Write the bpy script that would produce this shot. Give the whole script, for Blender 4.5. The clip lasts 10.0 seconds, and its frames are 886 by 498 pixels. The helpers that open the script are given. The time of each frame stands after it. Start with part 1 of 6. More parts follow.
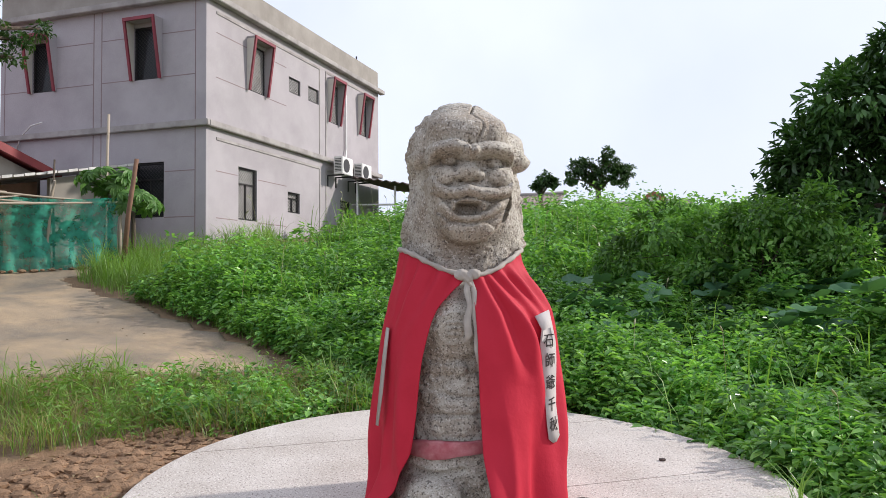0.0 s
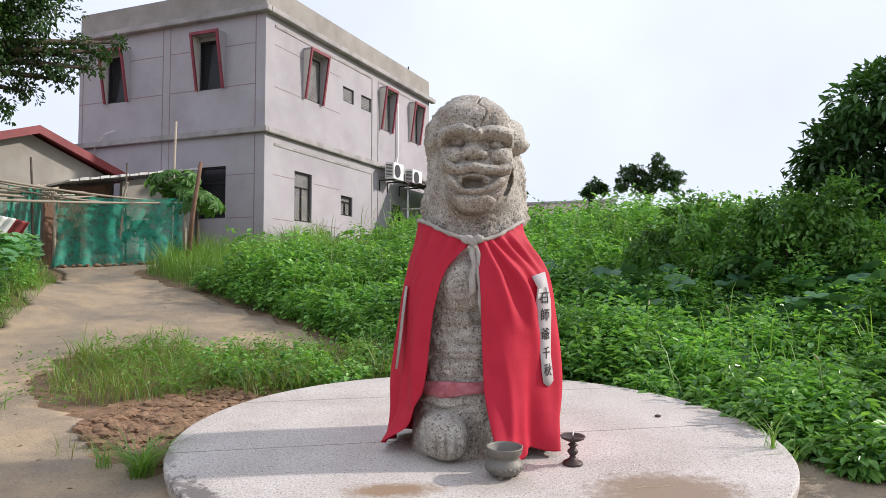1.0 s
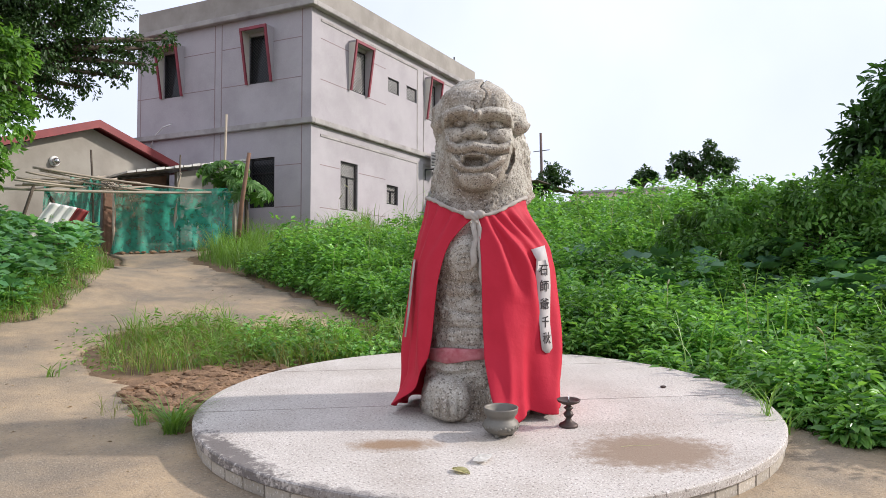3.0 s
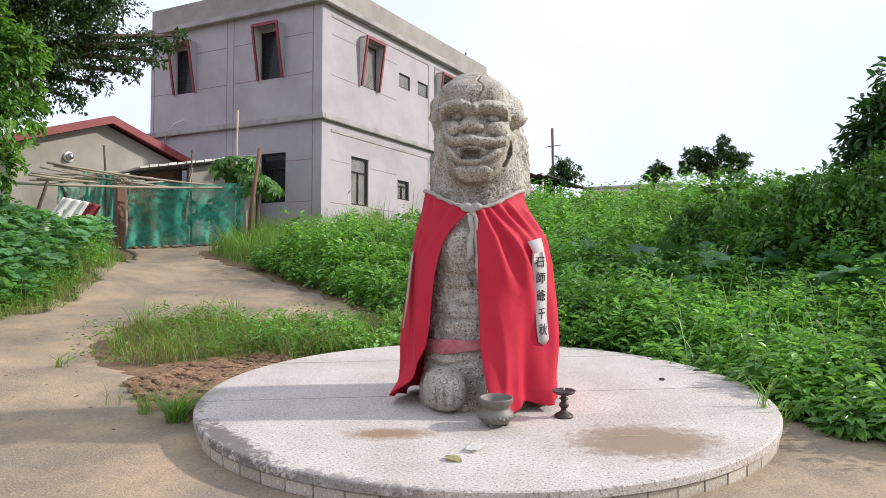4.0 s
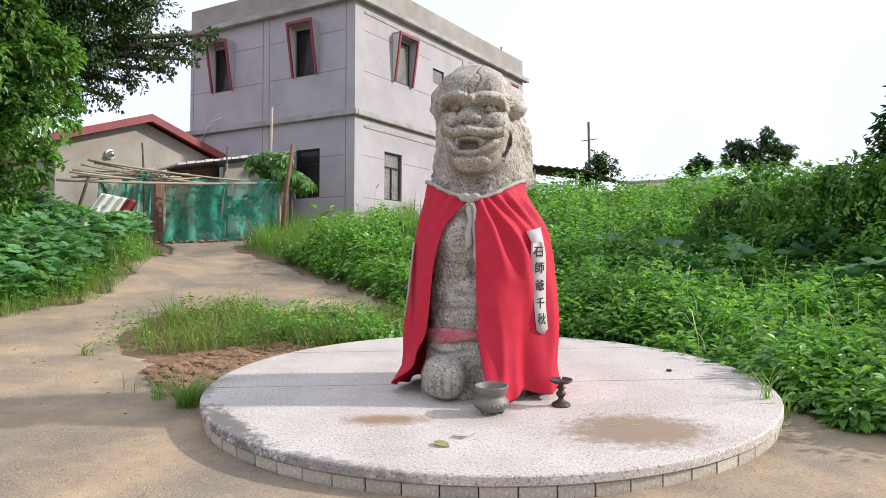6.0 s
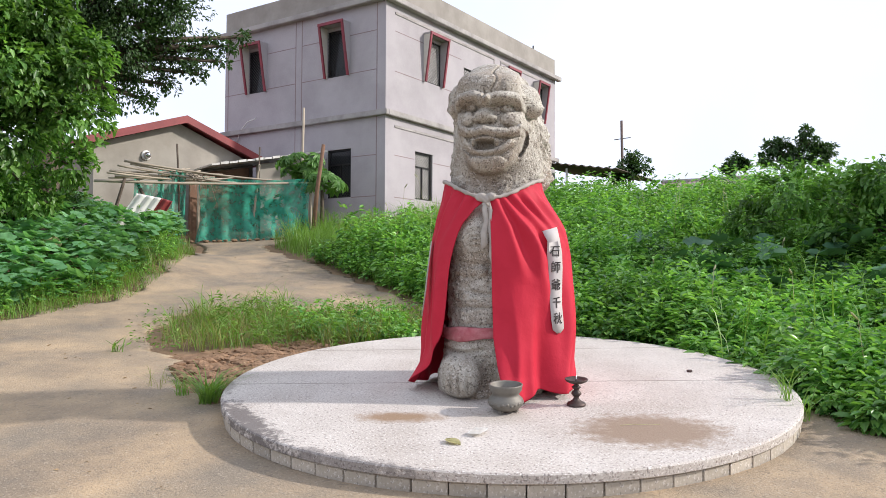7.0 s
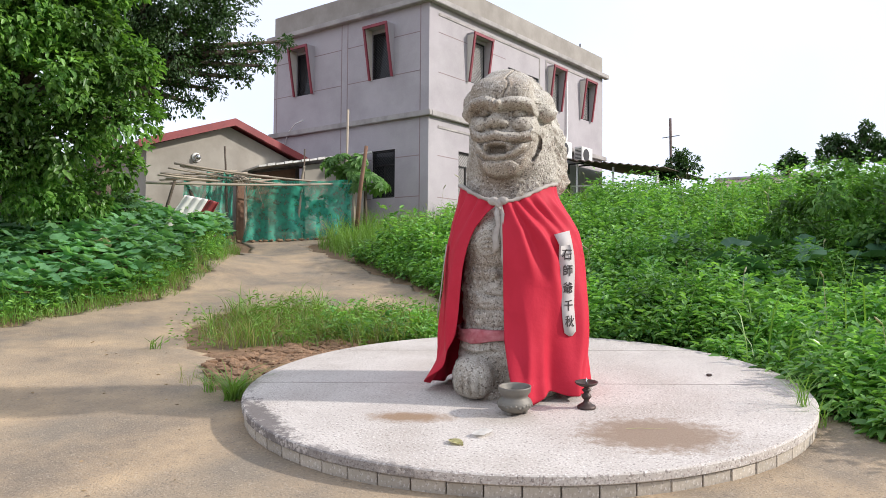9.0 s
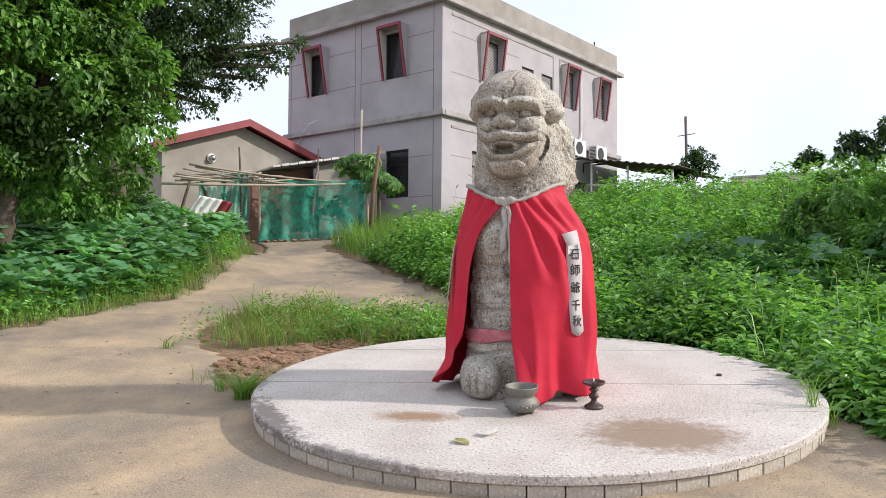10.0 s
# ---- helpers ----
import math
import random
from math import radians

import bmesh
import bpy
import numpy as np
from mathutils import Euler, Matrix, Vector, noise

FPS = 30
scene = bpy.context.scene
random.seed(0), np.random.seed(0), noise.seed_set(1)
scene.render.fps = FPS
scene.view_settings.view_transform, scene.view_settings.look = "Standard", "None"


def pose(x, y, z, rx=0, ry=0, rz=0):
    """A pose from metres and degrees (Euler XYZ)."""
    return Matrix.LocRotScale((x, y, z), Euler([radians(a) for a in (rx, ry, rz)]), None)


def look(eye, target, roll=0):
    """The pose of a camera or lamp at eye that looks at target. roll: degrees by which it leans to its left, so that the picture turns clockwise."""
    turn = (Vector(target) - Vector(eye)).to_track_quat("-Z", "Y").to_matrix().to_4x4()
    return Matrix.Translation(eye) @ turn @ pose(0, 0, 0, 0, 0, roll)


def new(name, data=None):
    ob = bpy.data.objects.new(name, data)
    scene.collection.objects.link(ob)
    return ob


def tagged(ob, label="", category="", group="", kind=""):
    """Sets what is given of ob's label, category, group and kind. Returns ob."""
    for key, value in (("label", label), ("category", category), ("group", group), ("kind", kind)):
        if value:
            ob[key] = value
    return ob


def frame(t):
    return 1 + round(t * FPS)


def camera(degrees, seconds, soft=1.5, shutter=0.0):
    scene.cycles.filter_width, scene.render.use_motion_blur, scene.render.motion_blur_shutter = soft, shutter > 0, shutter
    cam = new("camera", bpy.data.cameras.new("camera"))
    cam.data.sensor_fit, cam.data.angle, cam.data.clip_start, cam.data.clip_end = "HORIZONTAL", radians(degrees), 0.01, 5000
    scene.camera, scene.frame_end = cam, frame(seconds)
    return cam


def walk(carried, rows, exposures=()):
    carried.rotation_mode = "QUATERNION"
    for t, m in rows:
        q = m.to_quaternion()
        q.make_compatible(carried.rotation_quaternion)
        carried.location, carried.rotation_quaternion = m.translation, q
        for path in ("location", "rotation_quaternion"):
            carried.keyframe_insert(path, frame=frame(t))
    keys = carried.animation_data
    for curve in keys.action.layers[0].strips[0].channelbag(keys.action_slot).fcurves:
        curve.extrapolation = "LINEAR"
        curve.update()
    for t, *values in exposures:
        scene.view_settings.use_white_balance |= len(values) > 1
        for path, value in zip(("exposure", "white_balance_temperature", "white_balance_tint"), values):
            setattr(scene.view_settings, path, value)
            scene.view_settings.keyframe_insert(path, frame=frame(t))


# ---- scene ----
cam = camera(60.0, 10.0, soft=0.8)
PATH = [
    (0, (1.566, -5.099, 1.446), (0.929, -3.205, 1.526), -0.5),
    (0.5, (1.861, -5.423, 1.274), (1.153, -3.555, 1.374), -0.3),
    (1, (2.131, -5.732, 1.112), (1.356, -3.891, 1.222), -0.0),
    (1.5, (2.333, -5.921, 1.025), (1.504, -4.104, 1.137), 0.1),
    (2, (2.431, -5.903, 1.006), (1.571, -4.1, 1.11), 0.1),
    (2.5, (2.535, -5.893, 0.985), (1.649, -4.103, 1.08), 0.0),
    (4, (2.768, -5.882, 0.935), (1.826, -4.12, 1.013), 0.1),
    (4.5, (2.852, -5.859, 0.911), (1.892, -4.106, 0.985), 0.1),
    (5, (2.937, -5.829, 0.896), (1.956, -4.088, 0.967), 0.1),
    (5.5, (3.025, -5.795, 0.888), (2.017, -4.069, 0.957), 0.1),
    (7, (3.244, -5.722, 0.884), (2.124, -4.067, 0.95), 0.3),
    (7.5, (3.333, -5.698, 0.882), (2.18, -4.065, 0.947), 0.4),
    (8, (3.413, -5.661, 0.89), (2.231, -4.049, 0.954), 0.4),
    (8.5, (3.473, -5.639, 0.917), (2.263, -4.048, 0.98), 0.5),
    (9, (3.559, -5.619, 0.92), (2.325, -4.046, 0.981), 0.5),
    (9.5, (3.587, -5.595, 0.928), (2.334, -4.037, 0.988), 0.5),
    (10, (3.621, -5.587, 0.924), (2.355, -4.041, 0.983), 0.4),
]
walk(cam, [(t, look(eye, target, roll)) for t, eye, target, roll in PATH],
     [(0, -0.14, 6400, 14), (2, -0.10, 6400, 14), (4.5, 0.0, 6400, 14), (6, 0.06, 6400, 14), (8, 0.06, 6400, 13), (10, 0.0, 6450, 13)])

# ---- light ----
SUN_AZ, SUN_EL = math.atan2(0.53, 0.85), radians(30)
world = bpy.data.worlds.new("sky")
scene.world = world
world.use_nodes = True
wn, wl = world.node_tree.nodes, world.node_tree.links
wn.clear()
sky = wn.new("ShaderNodeTexSky")
sky.sky_type, sky.sun_disc = "NISHITA", False
sky.sun_elevation, sky.sun_rotation = SUN_EL, math.pi / 2 - SUN_AZ
sky.air_density, sky.dust_density, sky.ozone_density = 1.0, 3.0, 1.0
bg_sky = wn.new("ShaderNodeBackground")
bg_sky.inputs["Strength"].default_value = 0.13
haze = wn.new("ShaderNodeBackground")
haze.inputs["Color"].default_value = (0.87, 0.945, 1.09, 1)
haze.inputs["Strength"].default_value = 1.22
coord = wn.new("ShaderNodeTexCoord")
cloud = wn.new("ShaderNodeTexNoise")
cloud.inputs["Scale"].default_value, cloud.inputs["Detail"].default_value = 2.2, 5
ramp = wn.new("ShaderNodeValToRGB")
ramp.color_ramp.elements[0].position, ramp.color_ramp.elements[0].color = 0.3, (0.72, 0.72, 0.72, 1)
ramp.color_ramp.elements[1].position, ramp.color_ramp.elements[1].color = 0.62, (0.95, 0.95, 0.95, 1)
mix = wn.new("ShaderNodeMixShader")
wout = wn.new("ShaderNodeOutputWorld")
wl.new(coord.outputs["Generated"], cloud.inputs["Vector"])
wl.new(cloud.outputs["Fac"], ramp.inputs["Fac"])
wl.new(ramp.outputs["Color"], mix.inputs["Fac"])
wl.new(sky.outputs["Color"], bg_sky.inputs["Color"])
wl.new(bg_sky.outputs["Background"], mix.inputs[1])
wl.new(haze.outputs["Background"], mix.inputs[2])
wl.new(mix.outputs["Shader"], wout.inputs["Surface"])

sun_data = bpy.data.lights.new("sun", "SUN")
sun_data.energy, sun_data.angle, sun_data.color = 4.3, radians(2.0), (1.0, 0.95, 0.87)
sun = new("sun", sun_data)
sun.matrix_world = look((30 * math.cos(SUN_EL) * math.cos(SUN_AZ), 30 * math.cos(SUN_EL) * math.sin(SUN_AZ), 30 * math.sin(SUN_EL)), (0, 0, 0))


# ---- materials ----
def material(name, a, b, scale=6.0, rough=0.8, bump=0.2, fine=60.0, metal=0.0, dirt=None, dirt_scale=1.2, dirt_amount=0.5,
             speck=None, speck_scale=180.0, speck_amount=0.4, random_value=0.0, island=0.0, coords="Object", dist=0.01):
    """A Principled surface: two colours mixed by noise, dirt patches at a larger scale, specks, bump."""
    m = bpy.data.materials.new(name)
    m.use_nodes = True
    n, l = m.node_tree.nodes, m.node_tree.links
    p = n["Principled BSDF"]
    p.inputs["Roughness"].default_value, p.inputs["Metallic"].default_value = rough, metal
    p.inputs["Specular IOR Level"].default_value = 0.35
    tc = n.new("ShaderNodeTexCoord")

    def tex(s, detail=6.0, roughness=0.6):
        t = n.new("ShaderNodeTexNoise")
        t.inputs["Scale"].default_value, t.inputs["Detail"].default_value, t.inputs["Roughness"].default_value = s, detail, roughness
        l.new(tc.outputs[coords], t.inputs["Vector"])
        return t.outputs["Fac"]

    def step(fac, lo, hi, amount=1.0):
        r = n.new("ShaderNodeMapRange")
        r.inputs["From Min"].default_value, r.inputs["From Max"].default_value, r.inputs["To Max"].default_value = lo, hi, amount
        l.new(fac, r.inputs["Value"])
        return r.outputs["Result"]

    def blend(fac, c1, c2):
        x = n.new("ShaderNodeMix")
        x.data_type = "RGBA"
        l.new(fac, x.inputs["Factor"])
        for socket, c in ((x.inputs["A"], c1), (x.inputs["B"], c2)):
            if isinstance(c, tuple):
                socket.default_value = (*c, 1)
            else:
                l.new(c, socket)
        return x.outputs["Result"]

    big = tex(scale)
    col = blend(step(big, 0.35, 0.65), a, b)
    if dirt:
        col = blend(step(tex(dirt_scale, 8, 0.65), 0.45, 0.7, dirt_amount), col, dirt)
    small = tex(fine, 4)
    if speck:
        for k, c in enumerate(speck):
            col = blend(step(tex(speck_scale * (1 + 0.35 * k), 2, 0.5), 0.58, 0.66, speck_amount), col, c)
    if random_value or island:
        info = n.new("ShaderNodeNewGeometry" if island else "ShaderNodeObjectInfo")
        r = step(info.outputs["Random Per Island" if island else "Random"], 0, 1, 1)
        hs = n.new("ShaderNodeHueSaturation")
        amount = island or random_value
        mr = n.new("ShaderNodeMapRange")
        mr.inputs["To Min"].default_value, mr.inputs["To Max"].default_value = 1 - amount, 1 + amount
        l.new(r, mr.inputs["Value"])
        l.new(mr.outputs["Result"], hs.inputs["Value"])
        l.new(col, hs.inputs["Color"])
        col = hs.outputs["Color"]
    l.new(col, p.inputs["Base Color"])
    rr = n.new("ShaderNodeMapRange")
    rr.inputs["To Min"].default_value, rr.inputs["To Max"].default_value = max(0.05, rough - 0.12), min(1, rough + 0.1)
    l.new(big, rr.inputs["Value"])
    l.new(rr.outputs["Result"], p.inputs["Roughness"])
    if bump:
        bp = n.new("ShaderNodeBump")
        bp.inputs["Strength"].default_value, bp.inputs["Distance"].default_value = bump, dist
        l.new(small, bp.inputs["Height"])
        l.new(bp.outputs["Normal"], p.inputs["Normal"])
    return m


def leaf_material(name, a, b, translucent, rough=0.45, hue=0.02, value=0.35):
    """Leaves: colour differs from leaf to leaf, some light passes through the blade."""
    m = bpy.data.materials.new(name)
    m.use_nodes = True
    n, l = m.node_tree.nodes, m.node_tree.links
    p, out = n["Principled BSDF"], n["Material Output"]
    p.inputs["Roughness"].default_value = rough
    p.inputs["Specular IOR Level"].default_value = 0.4
    g = n.new("ShaderNodeNewGeometry")
    x = n.new("ShaderNodeMix")
    x.data_type = "RGBA"
    x.inputs["A"].default_value, x.inputs["B"].default_value = (*a, 1), (*b, 1)
    l.new(g.outputs["Random Per Island"], x.inputs["Factor"])
    patch = n.new("ShaderNodeTexNoise")
    patch.inputs["Scale"].default_value = 0.9
    tc = n.new("ShaderNodeTexCoord")
    l.new(tc.outputs["Object"], patch.inputs["Vector"])
    mr = n.new("ShaderNodeMapRange")
    mr.inputs["From Min"].default_value, mr.inputs["From Max"].default_value = 0.3, 0.7
    mr.inputs["To Min"].default_value, mr.inputs["To Max"].default_value = 1 - value, 1 + value
    l.new(patch.outputs["Fac"], mr.inputs["Value"])
    hs = n.new("ShaderNodeHueSaturation")
    l.new(mr.outputs["Result"], hs.inputs["Value"])
    l.new(x.outputs["Result"], hs.inputs["Color"])
    l.new(hs.outputs["Color"], p.inputs["Base Color"])
    t = n.new("ShaderNodeBsdfTranslucent")
    tint = n.new("ShaderNodeMix")
    tint.data_type = "RGBA"
    tint.blend_type = "MULTIPLY"
    tint.inputs["Factor"].default_value = 1
    tint.inputs["B"].default_value = (1.5, 1.6, 0.7, 1)
    l.new(hs.outputs["Color"], tint.inputs["A"])
    l.new(tint.outputs["Result"], t.inputs["Color"])
    ms = n.new("ShaderNodeMixShader")
    ms.inputs["Fac"].default_value = translucent
    l.new(p.outputs["BSDF"], ms.inputs[1])
    l.new(t.outputs["BSDF"], ms.inputs[2])
    l.new(ms.outputs["Shader"], out.inputs["Surface"])
    return m


M_SOIL = material("soil", (0.16, 0.10, 0.06), (0.26, 0.17, 0.10), 3, 0.95, 0.8, 25, dirt=(0.09, 0.07, 0.05), dist=0.03)
M_CLAY = material("clay_soil", (0.21, 0.125, 0.07), (0.33, 0.205, 0.12), 7, 0.95, 0.9, 40, dirt=(0.11, 0.065, 0.04), dist=0.03)
M_PATH = material("worn_concrete", (0.25, 0.205, 0.152), (0.48, 0.35, 0.215), 0.9, 0.9, 0.9, 60, dirt=(0.14, 0.12, 0.10), dirt_scale=0.75, dirt_amount=0.8,
                  speck=((0.14, 0.115, 0.09), (0.47, 0.40, 0.31)), speck_scale=42, speck_amount=0.42, dist=0.012)
M_TERRAZZO = material("washed_aggregate", (0.49, 0.445, 0.40), (0.58, 0.535, 0.485), 1.6, 0.85, 0.6, 70, dirt=(0.38, 0.325, 0.27), dirt_scale=1.1, dirt_amount=0.6,
                      speck=((0.13, 0.11, 0.10), (0.82, 0.78, 0.74), (0.27, 0.20, 0.175)), speck_scale=54, speck_amount=0.72, dist=0.006)
M_BRICK = material("aggregate_brick", (0.42, 0.37, 0.30), (0.54, 0.48, 0.40), 8, 0.9, 0.5, 120, dirt=(0.12, 0.105, 0.09), dirt_scale=2.2, dirt_amount=0.85,
                   speck=((0.2, 0.18, 0.16), (0.7, 0.66, 0.6)), speck_scale=50, speck_amount=0.7, random_value=0.18, dist=0.004)
M_MORTAR = material("mortar", (0.20, 0.18, 0.15), (0.28, 0.25, 0.21), 8, 0.95, 0.4, 90)
M_STONE = material("granite", (0.36, 0.33, 0.28), (0.53, 0.50, 0.43), 7, 0.9, 1.0, 55, dirt=(0.19, 0.125, 0.07), dirt_scale=2.0, dirt_amount=0.85,
                   speck=((0.075, 0.06, 0.05), (0.66, 0.62, 0.56), (0.12, 0.09, 0.065)), speck_scale=54, speck_amount=0.8, dist=0.011)
M_RED = material("red_cloth", (0.45, 0.014, 0.034), (0.53, 0.022, 0.046), 3, 0.7, 0.45, 9, dirt=(0.37, 0.012, 0.034), dirt_scale=1.5, dirt_amount=0.4, dist=0.012)
M_PINK = material("faded_red_cloth", (0.44, 0.12, 0.14), (0.54, 0.24, 0.25), 14, 0.75, 0.5, 40, dirt=(0.36, 0.06, 0.08), dirt_scale=9, dirt_amount=0.7, dist=0.008)
M_LINEN = material("grey_linen", (0.34, 0.31, 0.275), (0.46, 0.425, 0.38), 8, 0.9, 0.25, 250, dirt=(0.33, 0.29, 0.25), dirt_scale=6, dirt_amount=0.5, dist=0.003)
M_WHITECLOTH = material("white_cloth", (0.42, 0.39, 0.38), (0.50, 0.47, 0.455), 8, 0.85, 0.2, 200, dirt=(0.42, 0.38, 0.35), dirt_scale=7, dirt_amount=0.5, dist=0.003)
M_INK = material("black_ink", (0.02, 0.017, 0.016), (0.04, 0.03, 0.03), 20, 0.8, 0.0)
M_STUCCO = material("grey_stucco", (0.382, 0.35, 0.364), (0.432, 0.40, 0.412), 0.9, 0.9, 0.3, 60, dirt=(0.27, 0.25, 0.255), dirt_scale=0.55, dirt_amount=0.55,
                    speck=((0.3, 0.28, 0.28), (0.5, 0.48, 0.47)), speck_scale=40, speck_amount=0.3, dist=0.004)
M_LEDGE = material("weathered_ledge", (0.33, 0.305, 0.29), (0.42, 0.39, 0.37), 2, 0.9, 0.3, 40, dirt=(0.17, 0.155, 0.145), dirt_scale=1.3, dirt_amount=0.7, dist=0.006)
M_PARAPET = material("bare_concrete", (0.28, 0.255, 0.225), (0.36, 0.33, 0.295), 1.2, 0.95, 0.35, 30, dirt=(0.20, 0.18, 0.155), dirt_scale=0.9, dirt_amount=0.6, dist=0.008)
M_JOINT = material("joint_sealant", (0.22, 0.17, 0.17), (0.30, 0.22, 0.22), 4, 0.9, 0.0)
M_FRAME_RED = material("dark_red_paint", (0.20, 0.03, 0.045), (0.27, 0.045, 0.06), 4, 0.55, 0.1, 60, dirt=(0.14, 0.05, 0.05), dirt_amount=0.5)
M_CREAM = material("cream_plaster", (0.60, 0.56, 0.50), (0.66, 0.62, 0.55), 3, 0.9, 0.15, 50)
M_BEIGE = material("beige_render", (0.30, 0.275, 0.235), (0.37, 0.345, 0.295), 0.8, 0.95, 0.25, 40, dirt=(0.20, 0.18, 0.15), dirt_scale=0.6, dirt_amount=0.7, dist=0.006)
M_GRILLE = material("black_steel", (0.03, 0.03, 0.032), (0.055, 0.05, 0.048), 8, 0.5, 0.0, metal=0.3)
# near-black: an unlit interior's darkness put into the colour
M_DARK = material("unlit_room_black", (0.02, 0.02, 0.021), (0.03, 0.028, 0.028), 2, 0.9, 0.0)
M_ROOF_RED = material("red_sheet_roof", (0.19, 0.028, 0.03), (0.26, 0.045, 0.045), 2, 0.5, 0.1, 30, dirt=(0.2, 0.06, 0.05), dirt_amount=0.5)
M_TIN = material("pale_tin", (0.55, 0.54, 0.50), (0.66, 0.65, 0.61), 3, 0.5, 0.1, 30, metal=0.2, dirt=(0.3, 0.25, 0.2), dirt_scale=2, dirt_amount=0.6)
M_BAMBOO = material("weathered_bamboo", (0.30, 0.25, 0.19), (0.44, 0.38, 0.30), 3, 0.8, 0.2, 40, dirt=(0.22, 0.17, 0.12), dirt_scale=3, dirt_amount=0.6, random_value=0.3)
M_BARK = material("bark", (0.085, 0.065, 0.048), (0.15, 0.118, 0.09), 5, 0.95, 0.9, 25, dirt=(0.07, 0.06, 0.045), dist=0.03)
M_RUST = material("rusty_timber", (0.15, 0.085, 0.055), (0.22, 0.125, 0.08), 4, 0.9, 0.4, 30, dirt=(0.1, 0.06, 0.04))
M_WHITE = material("white_plastic", (0.72, 0.71, 0.68), (0.80, 0.79, 0.76), 3, 0.45, 0.05, 40, dirt=(0.5, 0.47, 0.42), dirt_scale=3, dirt_amount=0.35)
M_STEEL = material("brushed_steel", (0.5, 0.5, 0.5), (0.65, 0.65, 0.65), 4, 0.25, 0.0, metal=0.9)
M_CENSER = material("dull_pewter", (0.16, 0.15, 0.13), (0.24, 0.225, 0.195), 9, 0.6, 0.3, 120, metal=0.35, dirt=(0.12, 0.11, 0.09), dirt_scale=9, dirt_amount=0.6, dist=0.003)
M_IRON = material("dark_bronze", (0.05, 0.037, 0.033), (0.10, 0.07, 0.06), 12, 0.5, 0.3, 120, metal=0.4, dist=0.003)
M_PAPER = material("paper", (0.76, 0.74, 0.69), (0.82, 0.80, 0.76), 10, 0.85, 0.0)
M_DRYLEAF = material("dry_leaf", (0.50, 0.47, 0.22), (0.60, 0.56, 0.32), 20, 0.8, 0.1, 100)
M_TILE_ROOF = material("old_roof_tiles", (0.28, 0.22, 0.18), (0.36, 0.29, 0.24), 2, 0.9, 0.6, 12, dirt=(0.16, 0.14, 0.12), dirt_amount=0.6, dist=0.05)
M_REDBRICK = material("red_brick_gable", (0.32, 0.12, 0.08), (0.4, 0.17, 0.11), 4, 0.9, 0.2, 30)
M_CURTAIN = material("pale_curtain_glass", (0.33, 0.315, 0.30), (0.42, 0.40, 0.38), 3, 0.3, 0.0)
M_RUSTROOF = material("brown_sheet_roof", (0.12, 0.085, 0.075), (0.17, 0.12, 0.105), 3, 0.7, 0.2, 20, dirt=(0.07, 0.06, 0.055))

L_WEED = leaf_material("weed_leaves", (0.065, 0.190, 0.045), (0.270, 0.500, 0.120), 0.32, rough=0.33)
L_GRASS = leaf_material("grass_blades", (0.12, 0.235, 0.04), (0.21, 0.35, 0.075), 0.35, rough=0.45)
L_DRYGRASS = leaf_material("yellowing_grass", (0.16, 0.19, 0.05), (0.30, 0.28, 0.10), 0.3)
L_SQUASH = leaf_material("squash_leaves", (0.10, 0.255, 0.11), (0.20, 0.40, 0.185), 0.32, rough=0.45)
# darker copy of the squash leaves: the tree's shade put into their colour
L_SHADESQUASH = leaf_material("shaded_squash_leaves", (0.05, 0.13, 0.065), (0.09, 0.20, 0.09), 0.25, rough=0.4)
L_VINE = leaf_material("broad_leaves", (0.055, 0.145, 0.030), (0.180, 0.340, 0.075), 0.36, rough=0.4, value=0.55)
L_FICUS = leaf_material("fig_leaves", (0.028, 0.068, 0.018), (0.06, 0.12, 0.03), 0.25)
L_GLOSSY = leaf_material("glossy_leaves", (0.035, 0.09, 0.024), (0.08, 0.17, 0.045), 0.22, rough=0.35)
L_PAPAYA = leaf_material("papaya_leaves", (0.08, 0.19, 0.04), (0.13, 0.27, 0.06), 0.3)
L_SEED = leaf_material("grass_heads", (0.30, 0.30, 0.16), (0.42, 0.40, 0.25), 0.3)

M_RED.node_tree.nodes["Principled BSDF"].inputs["Specular IOR Level"].default_value = 0.25


